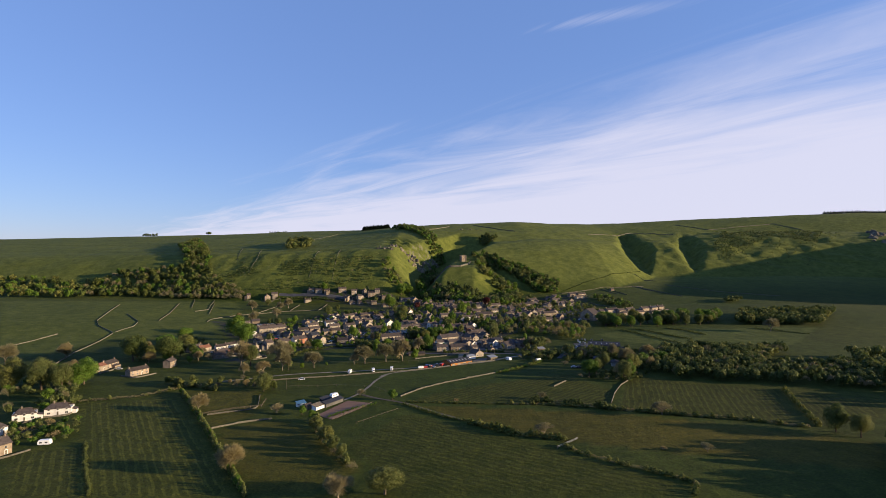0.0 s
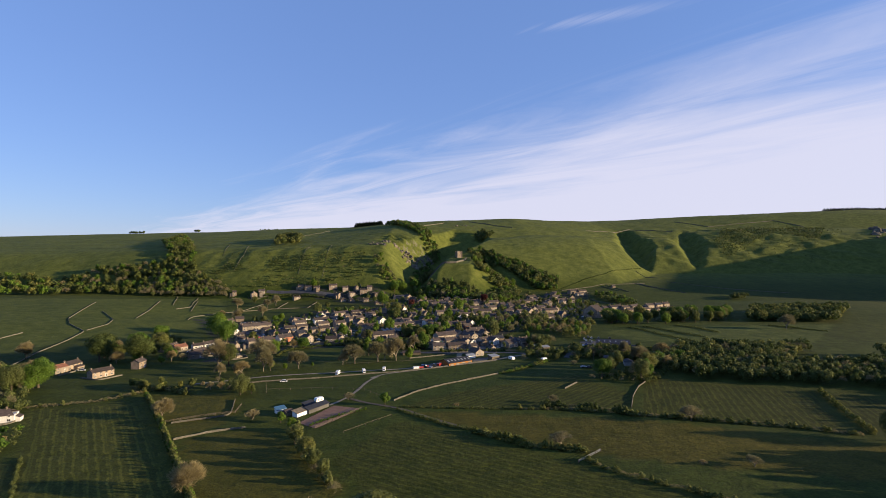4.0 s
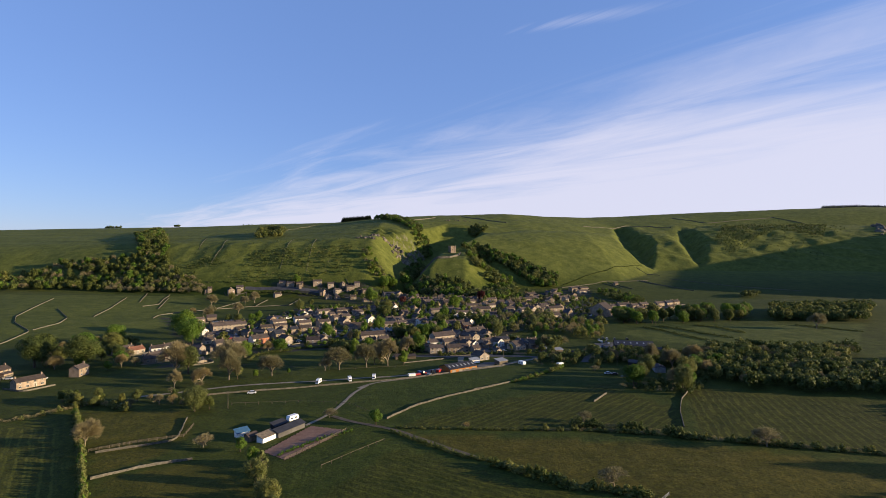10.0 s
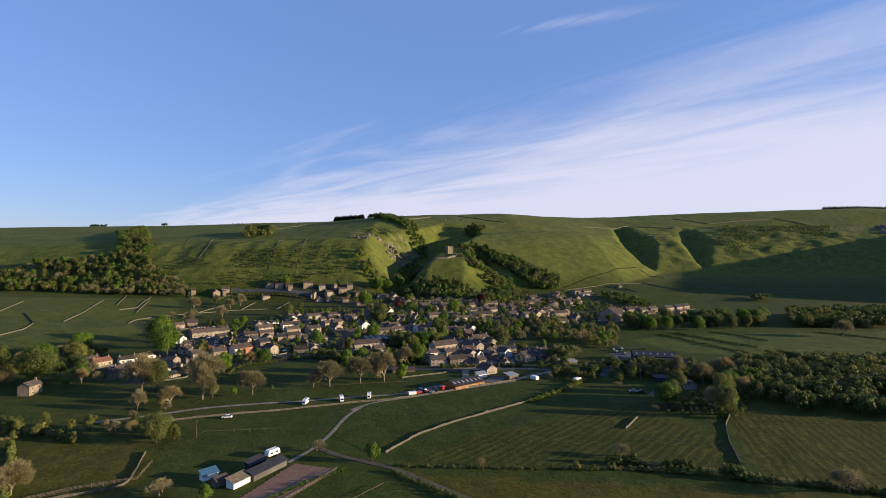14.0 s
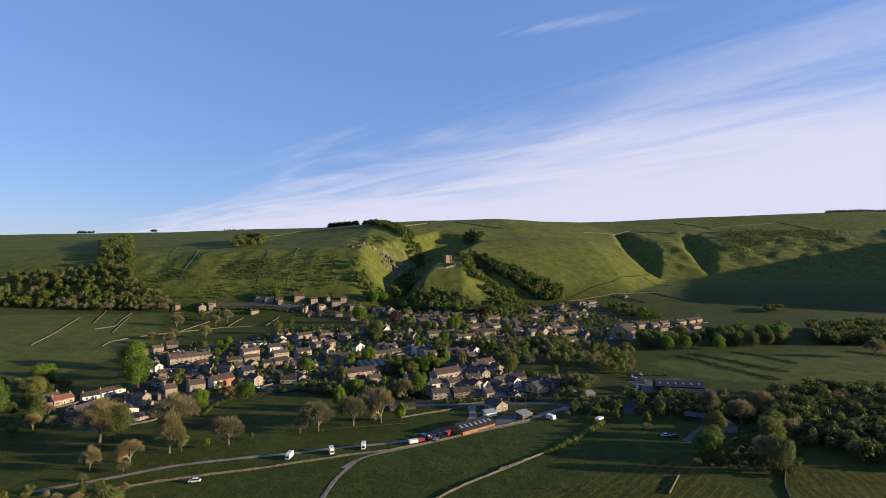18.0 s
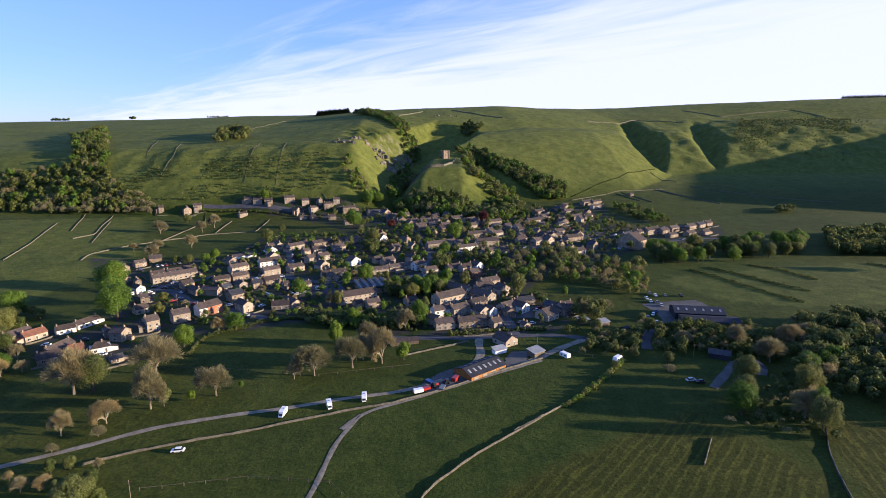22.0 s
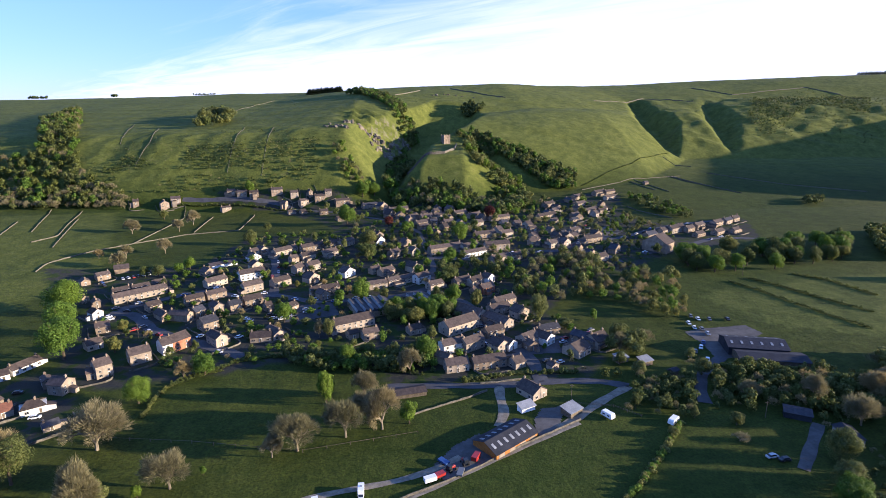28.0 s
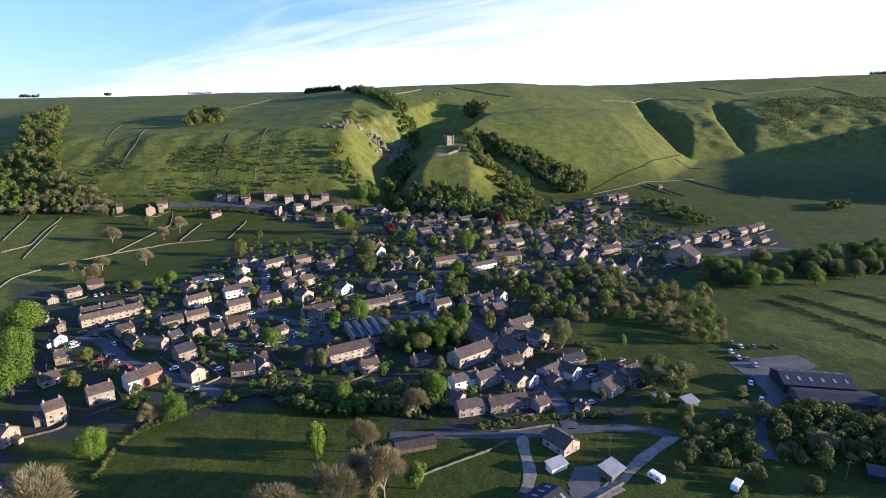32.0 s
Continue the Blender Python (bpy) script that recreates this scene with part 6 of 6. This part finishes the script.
def motorhome(x, y, turn):
    """A white coachbuilt van, 6.4 m long, its cab at the +x end."""
    top = empty("motorhome", pose(x, y, z_at(x, y), 0, 0, turn) @ Matrix.Diagonal((0.78, 0.85, 0.82, 1)), "white motorhome parked on grass beside a track", "motorhome", "motorhomes by the track")
    part("body", mesh_from("body", *box(-3.2, 1.5, -1.12, 1.12, 0.5, 2.85), [WHITE]), top)
    over = [(1.5, -1.1, 1.85), (1.5, 1.1, 1.85), (1.5, 1.1, 2.8), (1.5, -1.1, 2.8), (2.5, -1.0, 2.0), (2.5, 1.0, 2.0), (2.3, 1.0, 2.6), (2.3, -1.0, 2.6)]
    faces = [(0, 1, 5, 4), (1, 2, 6, 5), (2, 3, 7, 6), (3, 0, 4, 7), (4, 5, 6, 7), (0, 3, 2, 1)]
    part("overcab", mesh_from("overcab", over, faces, [WHITE]), top)
    cab = [(1.5, -1, 0.4), (1.5, 1, 0.4), (1.5, 1, 1.84), (1.5, -1, 1.84), (3.3, -0.95, 0.4), (3.3, 0.95, 0.4), (3.25, 0.95, 1.05), (3.25, -0.95, 1.05), (2.5, 0.9, 1.84), (2.5, -0.9, 1.84)]
    part("cab", mesh_from("cab", cab, [(0, 1, 5, 4), (1, 2, 8, 6, 5), (3, 0, 4, 7, 9), (4, 5, 6, 7), (2, 3, 9, 8), (7, 6, 8, 9)], [WHITE]), top)
    part("windscreen", mesh_from("windscreen", [(3.22, -0.85, 1.1), (3.22, 0.85, 1.1), (2.56, 0.8, 1.80), (2.56, -0.8, 1.80)], [(0, 1, 2, 3)], [GLASS]), top)
    for sx in (-2.2, -0.6):
        for sy in (-1, 1):
            part("window", mesh_from("window", *box(sx - 0.5, sx + 0.5, sy * 1.15 - 0.02, sy * 1.15 + 0.02, 1.5, 2.2), [GLASS]), top)
    part("roof_hatch", mesh_from("roof_hatch", *box(-1.4, -0.6, -0.4, 0.4, 2.85, 2.98), [PALE_ROOF]), top)
    for sx in (-2.0, 2.4):
        for sy in (-0.95, 0.95):
            part("wheel", WHEEL, top).matrix_local = pose(sx, sy, 0.32)


motorhome(-68, 395, -98)
motorhome(-51.5, 400, -75)
motorhome(-38.5, 405, -88)


def caravan(x, y, turn):
    top = empty("caravan", pose(x, y, z_at(x, y), 0, 0, turn), "white touring caravan standing on grass", "caravan", "caravans")
    part("body", mesh_from("body", *prism([(2.2, 1.0, 0.45), (2.6, 1.1, 0.7), (2.5, 1.1, 1.9), (2.1, 1.05, 2.5)]), [WHITE]), top)
    for sx in (-1.2, 1.0):
        for sy in (-1, 1):
            part("window", mesh_from("window", *box(sx - 0.5, sx + 0.5, sy * 1.13 - 0.03, sy * 1.13 + 0.03, 1.2, 1.75), [GLASS]), top)
    for sy in (-0.95, 0.95):
        part("wheel", WHEEL, top).matrix_local = pose(0, sy, 0.32)
    part("tow_bar", mesh_from("tow_bar", *box(2.2, 3.5, -0.06, 0.06, 0.45, 0.55), [METAL_ROOF]), top)


caravan(53, 441, -60)
caravan(76, 435, 40)
caravan(-66, 328, 55)
caravan(-181, 247, 12)


def trailer(x, y, turn, mat, label, high=1.6):
    top = empty("trailer", pose(x, y, z_at(x, y), 0, 0, turn), label, "trailer", "farm machinery")
    part("bed", mesh_from("bed", *prism([(1.9, 0.9, 0.6), (2.0, 0.98, 0.7), (2.0, 0.98, high)]), [mat]), top)
    for sy in (-0.85, 0.85):
        part("wheel", WHEEL, top).matrix_local = pose(-0.3, sy, 0.32)
    part("tow_bar", mesh_from("tow_bar", *box(1.9, 3.2, -0.07, 0.07, 0.5, 0.62), [METAL_ROOF]), top)


def tractor(x, y, turn):
    top = empty("tractor", pose(x, y, z_at(x, y), 0, 0, turn), "old red farm tractor on a stony yard", "tractor", "farm machinery")
    part("bonnet", mesh_from("bonnet", *prism([(0.9, 0.35, 0.7), (0.9, 0.38, 1.35), (0.8, 0.3, 1.45)]), [PAINT["red"]]), top).matrix_local = pose(1.0, 0, 0)
    part("cab", mesh_from("cab", *prism([(0.65, 0.7, 0.9), (0.65, 0.7, 2.2), (0.7, 0.75, 2.25), (0.7, 0.75, 2.4)]), [GLASS]), top).matrix_local = pose(-0.6, 0, 0)
    for sx, r in ((-0.8, 2.2), (1.5, 1.2)):
        for sy in (-0.85, 0.85):
            w = part("wheel", WHEEL, top)
            w.matrix_local = pose(sx, sy, 0.32 * r) @ Matrix.Diagonal((r, r, r, 1))


tractor(-10, 414, 40)
tractor(-5, 417, 110)
trailer(-14, 411, 30, PAINT["red"], "red flatbed farm trailer on a stony yard")
trailer(-7, 412, 70, PAINT["grey"], "grey steel farm trailer on a stony yard", 1.2)
trailer(-1, 419, 60, PAINT["red"], "dark red livestock trailer on a stony yard", 2.2)
trailer(-17, 409, 20, WHITE, "white box trailer on a stony yard", 2.0)
trailer(-12, 418, 130, PAINT["blue"], "small blue farm trailer on a stony yard", 1.3)


# ---- fences and poles ----
POST = mesh_from("post", *prism([(0.09, 0.09, -0.4), (0.09, 0.09, 1.25), (0.05, 0.05, 1.3)]), [WOOD])


def rail_fence(pts, label, gap=3.0, rails=(0.5, 0.85, 1.15), post=POST, mat=None):
    p = resample(pts, gap)
    top = empty("fence", pose(p[0].x, p[0].y, z_at(p[0].x, p[0].y)), label, "fence", "paddock fences")
    inv = top.matrix_world.inverted()
    for i, q in enumerate(p):
        part("post", post, top).matrix_local = inv @ pose(q.x, q.y, z_at(q.x, q.y))
    for a, b in zip(p, p[1:]):
        for h in rails:
            A, B = Vector((a.x, a.y, z_at(a.x, a.y) + h)), Vector((b.x, b.y, z_at(b.x, b.y) + h))
            d = (B - A).normalized()
            s = Vector((-d.y, d.x, 0)) * 0.03
            u = Vector((0, 0, 0.045))
            v = [A - s - u, A + s - u, A + s + u, A - s + u, B - s - u, B + s - u, B + s + u, B - s + u]
            f = [(0, 1, 2, 3), (7, 6, 5, 4), (0, 4, 5, 1), (1, 5, 6, 2), (2, 6, 7, 3), (3, 7, 4, 0)]
            part("rail", mesh_from("rail", [tuple(inv @ c) for c in v], f, [mat or WOOD]), top)
    return top


rail_fence([(-130, 293), (-117, 302), (-103, 308), (-105, 322)], "weathered timber post and rail fence round a paddock")
rail_fence([(-44, 276), (-33, 291), (-25, 301)], "weathered timber post and rail fence across a field", 4.0, (1.0,))
rail_fence([(50, 239), (56, 245), (62, 251)], "pale timber post and rail fence at a field gate", 3.0, (0.5, 0.85, 1.15), POST, PALE_ROOF)
rail_fence([(-58, 283), (-49, 299), (-41, 314)], "timber post and rail fence round the riding arena")
rail_fence([(-100, 352), (-70, 356), (-45, 352), (-28, 330)], "thin timber fence across the lower meadow", 6.0, (1.0,))
rail_fence([(40, 452), (58, 448), (66, 440)], "timber paddock fence behind the caravans", 4.0, (0.6, 1.0))
rail_fence([(-130, 440), (-100, 436), (-60, 428), (-20, 436)], "thin timber fence along the riverside meadow", 7.0, (1.0,))


def pole(x, y, high, label="tall timber telegraph pole"):
    top = empty("telegraph_pole", pose(x, y, z_at(x, y)), label, "pole", "telegraph poles")
    v, f = tube((0, 0, -0.5), (0, 0, high), 0.14, 0.09, 7)
    part("shaft", mesh_from("shaft", v, f, [WOOD]), top)
    part("cross_arm", mesh_from("cross_arm", *box(-0.8, 0.8, -0.05, 0.05, high - 0.6, high - 0.45), [WOOD]), top)


for px, py, ph in ((-100, 347, 7), (210, 603, 8), (-94, 638, 8), (43, 455, 7), (-80, 571, 7), (-160, 530, 8), (-186, 575, 8), (20, 560, 8), (-10, 620, 8), (113, 436, 7)):
    pole(px, py, ph)


# ---- limestone outcrops ----
def rock_mesh(seed):
    r = random.Random(seed)
    bm = bmesh.new()
    bmesh.ops.create_icosphere(bm, subdivisions=2, radius=1)
    for v in bm.verts:
        n = noise.noise(v.co * 1.7 + Vector((seed * 3.1, 0, 0))) + 0.5 * noise.noise(v.co * 4.3 + Vector((0, seed * 2.3, 0)))
        v.co *= 1 + 0.42 * n
        v.co.z = round(v.co.z * 3.5) / 3.5 * 0.6 + v.co.z * 0.4
    me = bpy.data.meshes.new("boulder")
    bm.to_mesh(me)
    bm.free()
    me.materials.append(LIMESTONE)
    return me


LIMESTONE = plain("weathered limestone", (0.07, 0.062, 0.047), (0.20, 0.175, 0.13), 0.35, 0.95, vary=0.2, bump=0.8, dist=0.4)
ROCKS = [rock_mesh(i + 1) for i in range(6)]


def crag(line, n, seed, lo, hi, spread, label):
    rng = random.Random(seed)
    p = resample(line, 2.0)
    q0 = p[0]
    top = empty("limestone_crag", pose(q0.x, q0.y, z_at(q0.x, q0.y)), label, "crag", "limestone crags")
    inv = top.matrix_world.inverted()
    for _ in range(n):
        q = rng.choice(p)
        x, y, s = q.x + rng.uniform(-spread, spread), q.y + rng.uniform(-spread, spread), rng.uniform(lo, hi)
        ob = part("boulder", rng.choice(ROCKS), top)
        ob.matrix_local = inv @ pose(x, y, z_at(x, y) - s * 0.15, 0, 0, rng.uniform(0, 360)) @ Matrix.Diagonal((s * rng.uniform(0.8, 1.6), s * 0.8, s * rng.uniform(0.7, 1.3), 1))


crag([(-98, 1012), (-80, 1012), (-66, 1022), (-52, 1030)], 42, 1, 1.5, 4.2, 6, "broken grey limestone crag high on the grass hillside")
crag([(-66, 1000), (-48, 1008), (-40, 1025), (-32, 1050), (-22, 1080), (-14, 1100)], 48, 2, 1.5, 4.5, 6, "grey limestone cliff above a wooded gorge")
crag([(-118, 985), (-96, 978)], 10, 3, 1.2, 3.0, 5, "small limestone outcrop on the hillside")
crag([(40, 1300), (70, 1310), (110, 1300)], 16, 4, 1.0, 2.6, 5, "low limestone scar at the head of the gorge")
crag([(1000, 1240), (1040, 1300), (1080, 1360)], 24, 5, 3, 8, 14, "pale limestone cliffs at the western valley head")
